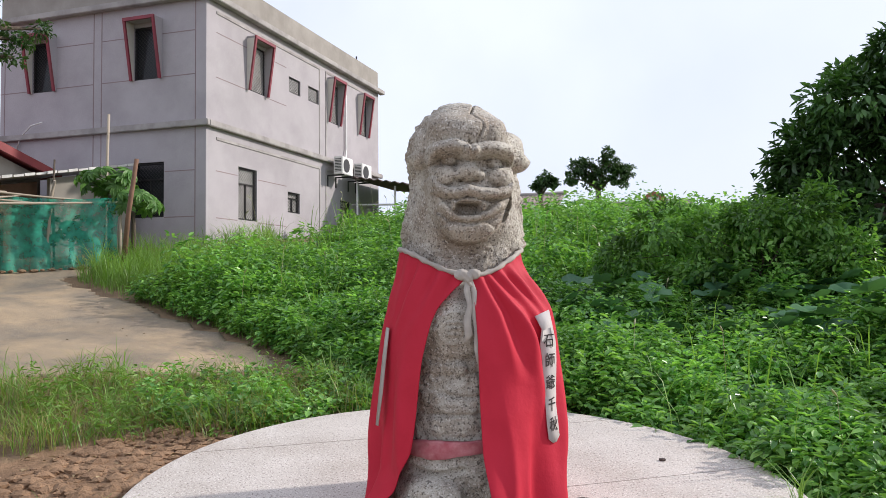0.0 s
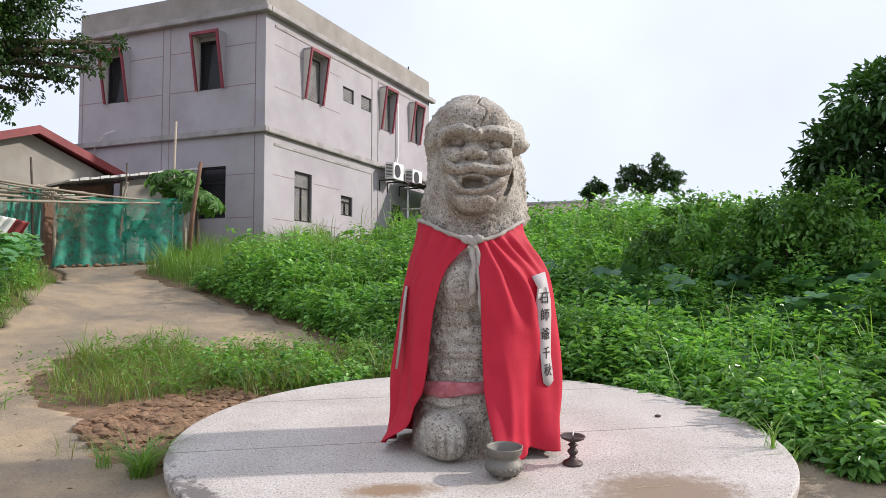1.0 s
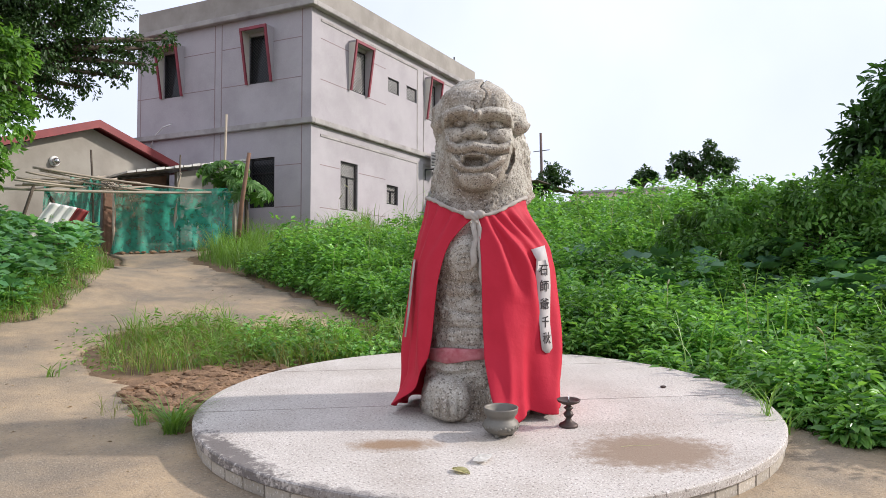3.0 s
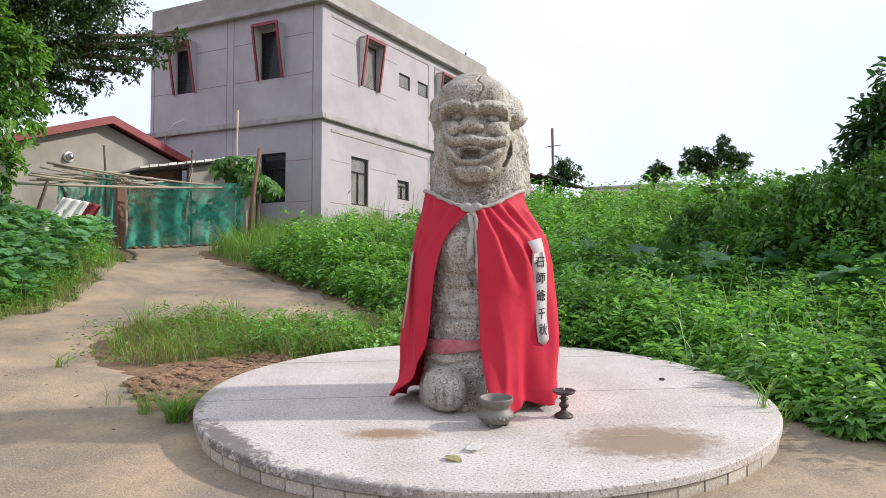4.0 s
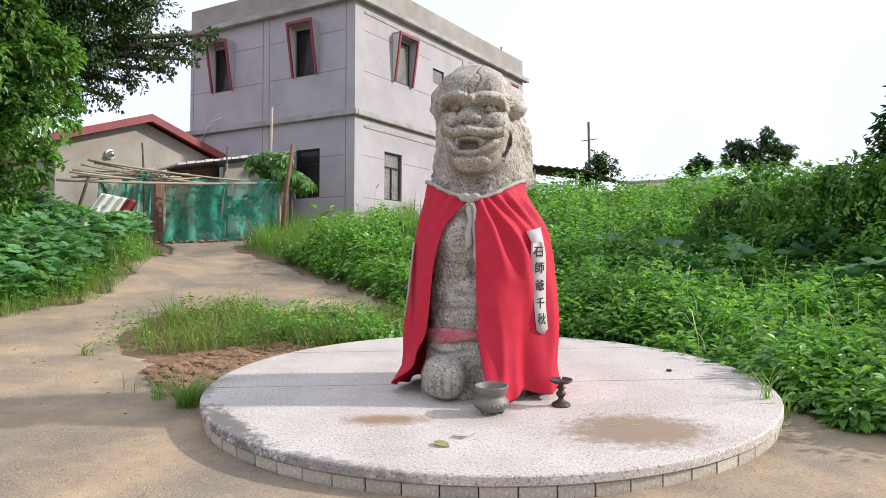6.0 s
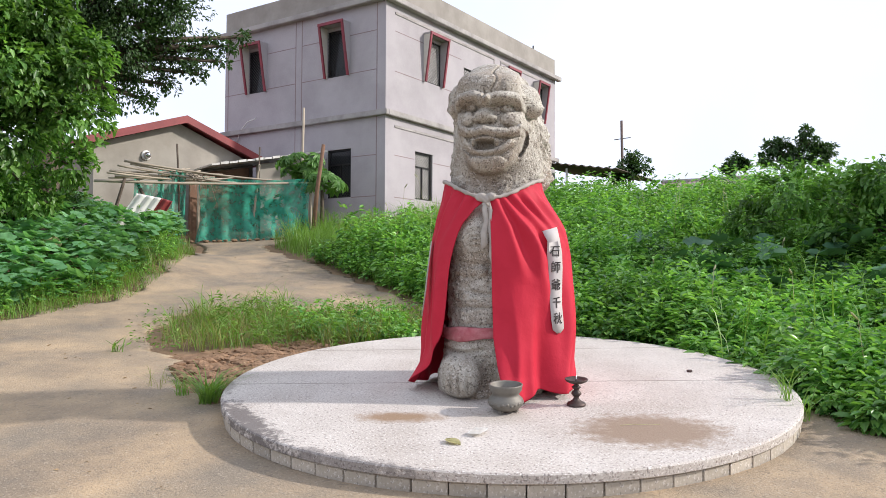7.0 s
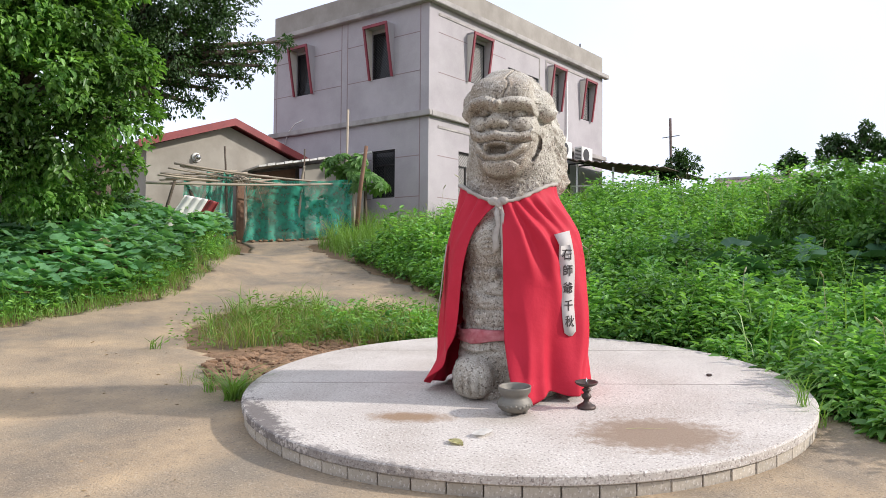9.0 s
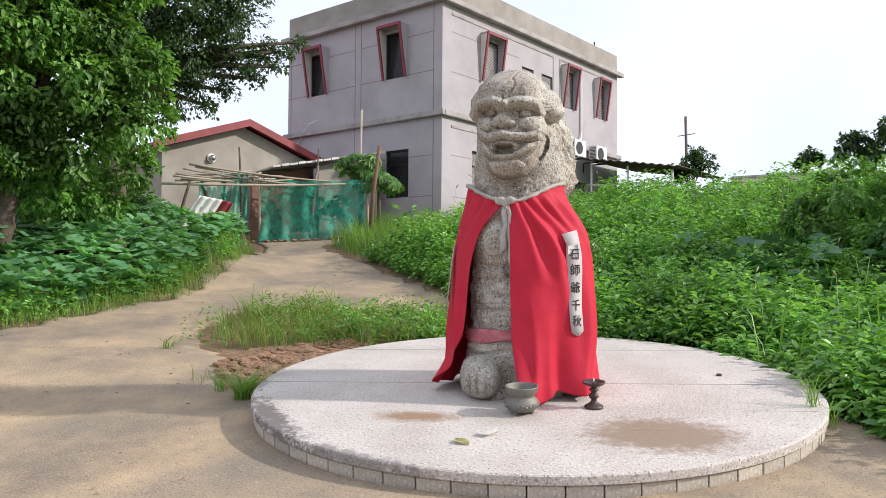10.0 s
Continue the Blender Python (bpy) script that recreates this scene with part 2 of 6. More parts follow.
def terrazzo_stains():
    """Rust-brown water stains and soot on the platform's top, in its own metres."""
    n, l = M_TERRAZZO.node_tree.nodes, M_TERRAZZO.node_tree.links
    p = n["Principled BSDF"]
    link = p.inputs["Base Color"].links[0]
    col = link.from_socket
    tc = n.new("ShaderNodeTexCoord")
    wob = n.new("ShaderNodeTexNoise")
    wob.inputs["Scale"].default_value, wob.inputs["Detail"].default_value = 9.0, 10
    wob.inputs["Roughness"].default_value = 0.8
    l.new(tc.outputs["Object"], wob.inputs["Vector"])
    for (cx, cy, rx, ry, turn, colour, amount, soft, ragged) in (
            (1.55, -0.78, 0.54, 0.42, 0.6, (0.27, 0.19, 0.125), 0.82, 0.42, 1.3), (1.55, -0.78, 0.60, 0.46, 0.6, (0.24, 0.17, 0.12), 0.5, 0.5, 3.0), (-0.02, -1.42, 0.40, 0.17, 0.55, (0.27, 0.17, 0.095), 0.9, 0.6, 1.6),
            (-0.85, -2.06, 0.9, 0.13, -0.44, (0.11, 0.095, 0.09), 0.85, 0.5, 5.0), (0.25, -2.29, 0.9, 0.07, 0.08, (0.12, 0.105, 0.10), 0.6, 0.6, 5.0), (-1.80, -1.45, 0.45, 0.09, -0.85, (0.15, 0.13, 0.115), 0.5, 0.6, 5.0),
            (0.55, -1.05, 0.35, 0.22, 0.4, (0.34, 0.28, 0.21), 0.4, 0.8, 2.0)):
        mp = n.new("ShaderNodeMapping")
        mp.vector_type = "TEXTURE"
        mp.inputs["Location"].default_value, mp.inputs["Rotation"].default_value, mp.inputs["Scale"].default_value = (cx, cy, 0), (0, 0, turn), (rx, ry, 1)
        l.new(tc.outputs["Object"], mp.inputs["Vector"])
        sep = n.new("ShaderNodeSeparateXYZ")
        l.new(mp.outputs["Vector"], sep.inputs["Vector"])
        comb = n.new("ShaderNodeCombineXYZ")
        l.new(sep.outputs["X"], comb.inputs["X"])
        l.new(sep.outputs["Y"], comb.inputs["Y"])
        ln = n.new("ShaderNodeVectorMath")
        ln.operation = "LENGTH"
        l.new(comb.outputs["Vector"], ln.inputs[0])
        add = n.new("ShaderNodeMath")
        add.operation = "MULTIPLY_ADD"
        add.inputs[1].default_value = ragged
        l.new(wob.outputs["Fac"], add.inputs[0])
        l.new(ln.outputs["Value"], add.inputs[2])
        mr = n.new("ShaderNodeMapRange")
        mr.inputs["From Min"].default_value, mr.inputs["From Max"].default_value = 1.0 + 0.5 * ragged, 1.0 + 0.5 * ragged - soft
        mr.inputs["To Max"].default_value = amount
        l.new(add.outputs["Value"], mr.inputs["Value"])
        x = n.new("ShaderNodeMix")
        x.data_type = "RGBA"
        l.new(mr.outputs["Result"], x.inputs["Factor"])
        l.new(col, x.inputs["A"])
        x.inputs["B"].default_value = (*colour, 1)
        col = x.outputs["Result"]
    l.new(col, p.inputs["Base Color"])


terrazzo_stains()


# ---- mesh helpers ----
def slope(x, y):
    """Height of the platform's top plane."""
    return -0.04 * x + 0.0814 * y


def land(x, y):
    """Height of the ground: a hillside that rises away from the platform."""
    x, y = np.asarray(x, float), np.asarray(y, float)
    d = np.hypot(x, y)
    far = np.clip(d - 4, 0, 12)
    z = -0.04 * np.clip(x, -40, 40) + 0.0814 * np.clip(y, -30, 32) - 0.18 + 0.06 * far
    z = z + 0.06 * np.clip(y - 4, 0, 9)
    z = z + 0.17 * np.clip(-7.7 - x, 0, 6) * np.clip((5.6 - y) / 2.2, 0, 1)
    return z + 0.02 * np.sin(x * 1.3) * np.cos(y * 1.1) * np.clip(d - 3, 0, 1)


def mesh_object(name, verts, faces, mat, parent=None, label="", smooth=False):
    me = bpy.data.meshes.new(name)
    me.from_pydata([tuple(v) for v in verts], [], [tuple(f) for f in faces])
    me.materials.append(mat)
    if smooth:
        me.polygons.foreach_set("use_smooth", [True] * len(me.polygons))
    me.update()
    ob = new(name, me)
    if parent:
        ob.parent = parent
    if label:
        tagged(ob, label)
    return ob


def quick_mesh(name, co, loops, starts, mat, smooth=True):
    """A mesh out of arrays."""
    me = bpy.data.meshes.new(name)
    me.vertices.add(len(co))
    me.vertices.foreach_set("co", np.ascontiguousarray(co, dtype=np.float32).ravel())
    me.loops.add(len(loops))
    me.loops.foreach_set("vertex_index", np.ascontiguousarray(loops, dtype=np.int32))
    me.polygons.add(len(starts))
    me.polygons.foreach_set("loop_start", np.ascontiguousarray(starts, dtype=np.int32))
    me.materials.append(mat)
    me.update(calc_edges=True)
    if smooth:
        me.polygons.foreach_set("use_smooth", np.ones(len(starts), dtype=bool))
    return me


def part(name, bm, mat, parent=None, label="", smooth=False):
    me = bpy.data.meshes.new(name)
    bmesh.ops.recalc_face_normals(bm, faces=bm.faces)
    bm.to_mesh(me)
    bm.free()
    me.materials.append(mat)
    if smooth:
        me.polygons.foreach_set("use_smooth", [True] * len(me.polygons))
    ob = new(name, me)
    if parent:
        ob.parent = parent
    if label:
        tagged(ob, label)
    return ob


def empty(name, loc=(0, 0, 0), label="", category="", group="", kind=""):
    ob = new(name)
    ob.location = loc
    ob.empty_display_size = 0.1
    return tagged(ob, label, category, group, kind)


def add_box(bm, lo, hi, m=None, bevel=0.0):
    r = bmesh.ops.create_cube(bm, size=1.0)
    vs = r["verts"]
    c = [(a + b) / 2 for a, b in zip(lo, hi)]
    s = [abs(b - a) for a, b in zip(lo, hi)]
    bmesh.ops.transform(bm, matrix=(m or Matrix()) @ Matrix.LocRotScale(c, None, s), verts=vs)
    if bevel:
        edges = list({e for v in vs for e in v.link_edges})
        bmesh.ops.bevel(bm, geom=edges, offset=bevel, segments=2, affect="EDGES", clamp_overlap=True)


def box(name, lo, hi, mat, parent=None, label="", bevel=0.0, m=None):
    bm = bmesh.new()
    add_box(bm, lo, hi, m, bevel)
    return part(name, bm, mat, parent, label)


def tube_arrays(path, radii, sides=8, cap=True):
    path = [Vector(p) for p in path]
    verts, faces = [], []
    for i, p in enumerate(path):
        d = (path[min(i + 1, len(path) - 1)] - path[max(i - 1, 0)]).normalized()
        u = d.cross(Vector((0.3, 0.2, 1) if abs(d.z) < 0.9 else (1, 0.1, 0))).normalized()
        v = d.cross(u)
        for k in range(sides):
            a = 2 * math.pi * k / sides
            verts.append(p + (u * math.cos(a) + v * math.sin(a)) * radii[i])
    for i in range(len(path) - 1):
        for k in range(sides):
            a, b = i * sides + k, i * sides + (k + 1) % sides
            faces.append((a, b, b + sides, a + sides))
    if cap:
        faces.append(tuple(range(sides - 1, -1, -1)))
        faces.append(tuple((len(path) - 1) * sides + k for k in range(sides)))
    return verts, faces


def tube(name, path, radii, mat, parent=None, label="", sides=8):
    if not isinstance(radii, (list, tuple)):
        radii = [radii] * len(path)
    v, f = tube_arrays(path, radii, sides)
    return mesh_object(name, v, f, mat, parent, label, True)


def tubes(name, items, mat, parent=None, label="", sides=6):
    verts, faces = [], []
    for path, radii in items:
        v, f = tube_arrays(path, radii, sides)
        o = len(verts)
        verts += v
        faces += [tuple(i + o for i in g) for g in f]
    return mesh_object(name, verts, faces, mat, parent, label, True)


def lathe(bm, profile, sides=48):
    rings = []
    for r, z in profile:
        rings.append([bm.verts.new((r * math.cos(2 * math.pi * k / sides), r * math.sin(2 * math.pi * k / sides), z)) for k in range(sides)])
    for a, b in zip(rings, rings[1:]):
        for k in range(sides):
            bm.faces.new((a[k], a[(k + 1) % sides], b[(k + 1) % sides], b[k]))
    bm.faces.new(rings[0][::-1])
    bm.faces.new(rings[-1])


# ---- foliage helpers ----
rng = np.random.default_rng(7)


def inside(poly, x, y):
    poly = np.asarray(poly, float)
    ok = np.zeros(len(x), bool)
    j = len(poly) - 1
    for i in range(len(poly)):
        xi, yi, xj, yj = *poly[i], *poly[j]
        cross = ((yi > y) != (yj > y)) & (x < (xj - xi) * (y - yi) / (yj - yi + 1e-12) + xi)
        ok ^= cross
        j = i
    return ok


def scatter(poly, per_m2):
    poly = np.asarray(poly, float)
    lo, hi = poly.min(0), poly.max(0)
    n = int(per_m2 * np.prod(hi - lo))
    p = rng.uniform(lo, hi, (n, 2))
    return p[inside(poly, p[:, 0], p[:, 1])]


def swell(x, y, size):
    """Smooth uneven pattern between 0 and 1 with lumps of about that size."""
    k = 3.1 / size
    v = np.sin(k * x + 1.3 * np.sin(0.7 * k * y)) + np.sin(1.13 * k * y + 2.1 + 1.2 * np.sin(0.8 * k * x + 1)) + 0.7 * np.sin(1.9 * k * (x - 0.6 * y) + 4)
    return np.clip(v / 5.4 + 0.5, 0, 1)


def unit(v):
    return v / (np.linalg.norm(v, axis=1, keepdims=True) + 1e-9)


def leaf_arrays(base, axis, up, length, width, droop=0.25):
    """Blades folded along the midrib, six corners each."""
    axis = unit(axis)
    side = unit(np.cross(axis, up))
    up = np.cross(side, axis)
    L, W = length[:, None], width[:, None]
    fold = 0.16 * W
    v0 = base
    v1 = base + axis * 0.32 * L + side * 0.5 * W + up * fold
    v2 = base + axis * 0.68 * L + side * 0.40 * W + up * (fold - droop * 0.4 * L)
    v3 = base + axis * L - up * droop * L
    v4 = base + axis * 0.68 * L - side * 0.40 * W + up * (fold - droop * 0.4 * L)
    v5 = base + axis * 0.32 * L - side * 0.5 * W + up * fold
    n = len(base)
    co = np.stack([v0, v1, v2, v3, v4, v5], 1).reshape(-1, 3)
    pat = np.array([0, 1, 2, 3, 0, 3, 4, 5])
    loops = (np.arange(n)[:, None] * 6 + pat).ravel()
    starts = np.arange(n * 2) * 4
    return co, loops, starts


def blade_arrays(base, lean, length, width):
    """Grass blades: three tapering lengths that bend over."""
    n = len(base)
    L = length[:, None]
    hor = np.c_[lean[:, :2], np.zeros(n)]
    side = unit(np.c_[-lean[:, 1], lean[:, 0], np.zeros(n)] + 1e-5)
    W = width[:, None]
    up = np.array([0, 0, 1.0])
    p0 = base
    p1 = base + up * 0.42 * L + hor * 0.12 * L
    p2 = base + up * 0.74 * L + hor * 0.42 * L
    p3 = base + up * 0.88 * L + hor * 0.85 * L
    co = np.stack([p0 + side * W * .4, p0 - side * W * .4, p1 + side * W * .5, p1 - side * W * .5, p2 + side * W * .35, p2 - side * W * .35, p3], 1).reshape(-1, 3)
    pat = np.array([0, 1, 3, 2, 2, 3, 5, 4, 4, 5, 6])
    loops = (np.arange(n)[:, None] * 7 + pat).ravel()
    s = np.array([0, 4, 8])
    starts = (np.arange(n)[:, None] * 11 + s).ravel()
    return co, loops, starts


def stuff(name, arrays, mat, label, category, parent=None):
    me = quick_mesh(name, *arrays, mat)
    ob = new(name, me)
    if parent:
        ob.parent = parent
        if label:
            tagged(ob, label, kind="stuff")
        return ob
    return tagged(ob, label, category, kind="stuff")


def weeds(poly, per_m2, height, leaves, leaf, spread=0.12, ground=land, low=0.1, ratio=0.55):
    """Leafy herbs: upright stems with drooping leaves all along."""
    p = scatter(poly, per_m2)
    p = p[np.hypot(p[:, 0], p[:, 1]) > 2.37]
    n = len(p)
    h = height(p[:, 0], p[:, 1]) * rng.uniform(0.7, 1.15, n) * (0.62 + 0.7 * swell(p[:, 0], p[:, 1], 0.8))
    lean = rng.normal(0, 0.16, (n, 2))
    i = np.repeat(np.arange(n), leaves)
    t = rng.uniform(low, 1.0, len(i)) ** 0.75
    az = rng.uniform(0, 2 * np.pi, len(i))
    pitch = rng.uniform(-0.45, 0.35, len(i)) + 0.5 * (t > 0.92)
    axis = np.c_[np.cos(az) * np.cos(pitch), np.sin(az) * np.cos(pitch), np.sin(pitch)]
    root = np.c_[p, ground(p[:, 0], p[:, 1])][i]
    stem = root + np.c_[lean[i] * (h[i] * t)[:, None], h[i] * t]
    size = leaf * rng.uniform(0.55, 1.3, len(i)) * (1.15 - 0.4 * t)
    base = stem + axis * (spread * rng.uniform(0.2, 1.0, len(i)) * (1.1 - 0.6 * t))[:, None]
    up = np.tile([0.0, 0, 1], (len(i), 1)) + rng.normal(0, 0.25, (len(i), 3))
    return leaf_arrays(base, axis, up, size, size * ratio)


def grass(poly, per_m2, length, width, ground=land, clump=0.0, bend=0.5, gap=0.0):
    p = scatter(poly, per_m2)
    p = p[np.hypot(p[:, 0], p[:, 1]) > 2.36]
    if gap:
        p = p[swell(p[:, 0], p[:, 1] + 5, 0.5) > gap]
    if clump:
        k = np.floor(p / clump)
        keep = (np.sin(k[:, 0] * 12.9 + k[:, 1] * 78.2) * 43758.5) % 1 > 0.45
        p = p[keep]
    n = len(p)
    az = rng.uniform(0, 2 * np.pi, n)
    s = rng.uniform(0.15, 1.0, n) * bend
    lean = np.c_[np.cos(az) * s, np.sin(az) * s]
    return blade_arrays(np.c_[p, ground(p[:, 0], p[:, 1])], lean, length * rng.uniform(0.4, 1.15, n) * (0.45 + 1.0 * swell(p[:, 0] + 3, p[:, 1], 0.55)), width * rng.uniform(0.6, 1.2, n))


def crown_leaves(blobs, count, leaf, ratio=0.5, shell=0.55):
    """Leaves spread through rounded clumps (x, y, z, radius), thickest near their outsides."""
    b = np.asarray(blobs, float)
    w = b[:, 3] ** 2
    i = rng.choice(len(b), count, p=w / w.sum())
    twigs = unit(rng.normal(0, 1, (len(b) * 34, 3))).reshape(len(b), 34, 3)
    j = rng.integers(0, 34, count)
    reach = rng.uniform(shell, 1.05, (len(b), 34))
    size = rng.uniform(.22, .42, (len(b), 34))
    d = twigs[i, j] * reach[i, j][:, None] + unit(rng.normal(0, 1, (count, 3))) * (size[i, j] * rng.uniform(.3, 1.0, count) ** .5)[:, None]
    base = b[i, :3] + d * b[i, 3][:, None] * np.array([1, 1, 0.85])
    d = unit(d)
    axis = d + rng.normal(0, 0.55, (count, 3)) + np.array([0, 0, -0.25])
    up = d * 0.6 + np.array([0, 0, 0.8]) + rng.normal(0, 0.3, (count, 3))
    size = leaf * rng.uniform(0.6, 1.25, count)
    return leaf_arrays(base, axis, up, size, size * ratio)


def limbs(root, blobs, thick):
    items = []
    root = Vector(root)
    for x, y, z, r in blobs:
        e = Vector((x, y, z))
        mid = root.lerp(e, 0.5) + Vector((0, 0, 0.12 * (e - root).length))
        items.append(([root, root.lerp(mid, 0.6) + Vector((0.05, -0.04, 0.03)), mid, e], [thick, thick * 0.75, thick * 0.5, thick * 0.15]))
    return items


# ---- ground ----
def land_sheet():
    """One sheet, fine near the platform and coarse out to the horizon."""
    axis = np.concatenate([-np.geomspace(30, 900, 12)[::-1], np.arange(-29.5, 30, 0.5), np.geomspace(30, 900, 12)])
    gx, gy = np.meshgrid(axis, axis)
    gz = land(gx, gy)
    r = np.hypot(gx, gy)
    gz = gz - 0.15 * (r < 2.0)
    n = len(axis)
    co = np.stack([gx, gy, gz], -1).reshape(-1, 3)
    k = (np.arange(n - 1)[:, None] * n + np.arange(n - 1)).ravel()
    loops = np.stack([k, k + 1, k + 1 + n, k + n], 1).ravel()
    me = quick_mesh("ground", co, loops, np.arange(len(k)) * 4, M_SOIL)
    return tagged(new("ground", me), "brown hillside soil under weeds and grass", "ground", kind="structure")


land_sheet()

PAVED = [(-6.9, -9), (-6.85, -1.7), (-7.2, -0.5), (-7.75, 1.5), (-9.2, 3.3), (-10.5, 4.9), (-12.6, 6.9), (-13.2, 8.2), (-10.7, 8.4), (-10.2, 6.7), (-8.2, 5.9),
         (-6.85, 5.45), (-5.0, 4.55), (-3.6, 3.7), (-4.1, 2.9), (-5.1, 2.5), (-6.0, 1.6), (-5.6, 0.7), (-4.7, -0.15), (-3.4, -0.75), (-2.45, -0.9), (-1.9, -0.4), (0, 0),
         (1.6, 1.2), (2.3, 1.0), (2.9, 0.75), (4.2, 0.0), (7, -2.2), (9, -4), (9, -9)]


def paved_sheet():
    """Worn concrete apron and lane, one layer with a broken edge."""
    s = 0.09
    ax, ay = np.arange(-14, 9, s), np.arange(-9, 9, s)
    gx, gy = np.meshgrid(ax, ay)
    wob = 0.10 * np.sin(gx * 5.1 + 2 * np.sin(gy * 3.3)) + 0.07 * np.sin(gy * 9.7 + gx * 4.0)
    ok = inside(PAVED, (gx + wob).ravel(), (gy + 0.8 * wob).ravel()).reshape(gx.shape)
    cell = ok[:-1, :-1] & ok[1:, :-1] & ok[:-1, 1:] & ok[1:, 1:]
    gz = land(gx, gy) + 0.03 + 0.006 * np.sin(gx * 2.1) * np.sin(gy * 1.7)
    n = gx.shape[1]
    j, i = np.nonzero(cell)
    k = j * n + i
    quads = np.stack([k, k + 1, k + 1 + n, k + n], 1)
    used, inv = np.unique(quads, return_inverse=True)
    co = np.stack([gx, gy, gz], -1).reshape(-1, 3)[used]
    me = quick_mesh("pavement", co, inv.ravel(), np.arange(len(quads)) * 4, M_PATH)
    ob = new("pavement", me)
    mod = ob.modifiers.new("thick", "SOLIDIFY")
    mod.thickness, mod.offset = 0.06, -1
    return tagged(ob, "worn tan concrete lane with dirt and cracks", "pavement", kind="structure")


paved_sheet()


def clods():
    """Broken red clay between the lane, the grass and the platform."""
    n = 1100
    a = rng.uniform(2.55, 3.75, n)
    r = rng.uniform(2.36, 3.5, n)
    x, y = r * np.cos(a), r * np.sin(a)
    keep = inside([(-2.0, -1.3), (-3.0, -1.05), (-3.75, -0.5), (-3.55, 0.3), (-3.2, 1.0), (-2.6, 1.2), (-2.2, 0.6), (-2.25, -0.4)], x, y)
    bm = bmesh.new()
    for px, py in zip(x[keep], y[keep]):
        s = 0.014 + 0.075 * float(rng.uniform(0, 1)) ** 2.2
        r0 = bmesh.ops.create_icosphere(bm, subdivisions=1, radius=s)
        for v in r0["verts"]:
            v.co *= float(rng.uniform(0.7, 1.2))
        bmesh.ops.transform(bm, matrix=pose(px, py, float(land(px, py)) + 0.045, 0, 0, float(rng.uniform(0, 360))) @ Matrix.Diagonal((1.3, 1, 0.5, 1)), verts=r0["verts"])
    ob = part("clay_clods", bm, M_CLAY, None, "", False)
    return tagged(ob, "crumbled red clay clods beside the platform", "soil", kind="stuff")


clods()
SOIL_PATCH = [(-1.9, -1.5), (-2.9, -1.15), (-3.9, -0.55), (-3.7, 0.4), (-3.3, 1.1), (-2.4, 1.3), (-2.0, 0.5), (-2.1, -0.6)]


def soil_patch():
    bm = bmesh.new()
    pts = []
    for k in range(len(SOIL_PATCH)):
        p, q = Vector(SOIL_PATCH[k]), Vector(SOIL_PATCH[(k + 1) % len(SOIL_PATCH)])
        for u in np.linspace(0, 1, 8, endpoint=False):
            v = p.lerp(q, float(u)) + Vector(rng.normal(0, 0.05, 2))
            pts.append(v)
    ring = [bm.verts.new((v.x, v.y, float(land(v.x, v.y)) + 0.028)) for v in pts]
    c = bm.verts.new((-2.9, -0.1, float(land(-2.9, -0.1)) + 0.05))
    for a, b in zip(ring, ring[1:] + ring[:1]):
        bm.faces.new((c, a, b))
    return tagged(part("clay_patch", bm, M_CLAY), "bare reddish clay earth beside round platform", "soil", kind="structure")


soil_patch()

# ---- round platform ----
TILT_M = Vector((0, 0, 1)).rotation_difference(Vector((0.04, -0.0814, 1)).normalized()).to_matrix().to_4x4()
platform = empty("platform", label="round pale washed-aggregate platform with a brick-lined rim", category="platform")
platform.matrix_world = TILT_M
RIM = 2.30
bm = bmesh.new()
lathe(bm, [(0.02, -0.30), (RIM - 0.045, -0.30), (RIM - 0.045, -0.066)], 128)
part("core", bm, M_MORTAR, platform, "dark mortar bed under the rim")
bm = bmesh.new()
lathe(bm, [(RIM - 0.06, -0.066), (RIM + 0.006, -0.066), (RIM + 0.012, -0.06), (RIM + 0.012, -0.012), (RIM + 0.004, -0.003), (RIM - 0.01, 0.0), (1.0, 0.0), (0.02, 0.0)], 160)
top = part("slab", bm, M_TERRAZZO, platform, "speckled washed-aggregate slab with brown stains")
# sawn joints across the slab
for k, (ang, off) in enumerate(((0.60, -0.12), (0.60, 1.35))):
    half = math.sqrt(RIM ** 2 - off ** 2) - 0.02
    bm = bmesh.new()
    add_box(bm, (-half, -0.002, -0.002), (half, 0.002, 0.0016), pose(0, 0, 0, 0, 0, math.degrees(ang)) @ Matrix.Translation((0, off, 0)))
    part("slab_joint", bm, M_MORTAR, platform)
brick_bm = bmesh.new()
add_box(brick_bm, (-0.105, -0.02, -0.04), (0.105, 0.022, 0.04), None, 0.004)
brick_mesh = bpy.data.meshes.new("brick")
brick_bm.to_mesh(brick_mesh)
brick_bm.free()
brick_mesh.materials.append(M_BRICK)
COUNT = 66
for row in range(2):
    for k in range(COUNT):
        a = 2 * math.pi * (k + 0.5 * row) / COUNT
        ob = new("brick", brick_mesh)
        ob.parent = platform
        rr = RIM - 0.028 + 0.004 * math.sin(7.3 * k + row)
        ob.matrix_basis = Matrix.Translation((rr * math.cos(a), rr * math.sin(a), -0.112 - 0.088 * row)) @ pose(0, 0, 0, 0, 0, math.degrees(a) + 90 + 180)

# ---- two-storey house ----
HX, HY, HX0, HY1 = -10.1, 11.08, -16.85, 21.9
BASE, MID, EAVE, TOP = 1.2, 5.45, 8.62, 9.45
house = empty("house", (HX, HY, BASE), "grey stucco two-storey flat-roofed house with dark red window hoods", "house")
house_inv = Matrix.Translation((-HX, -HY, -BASE))


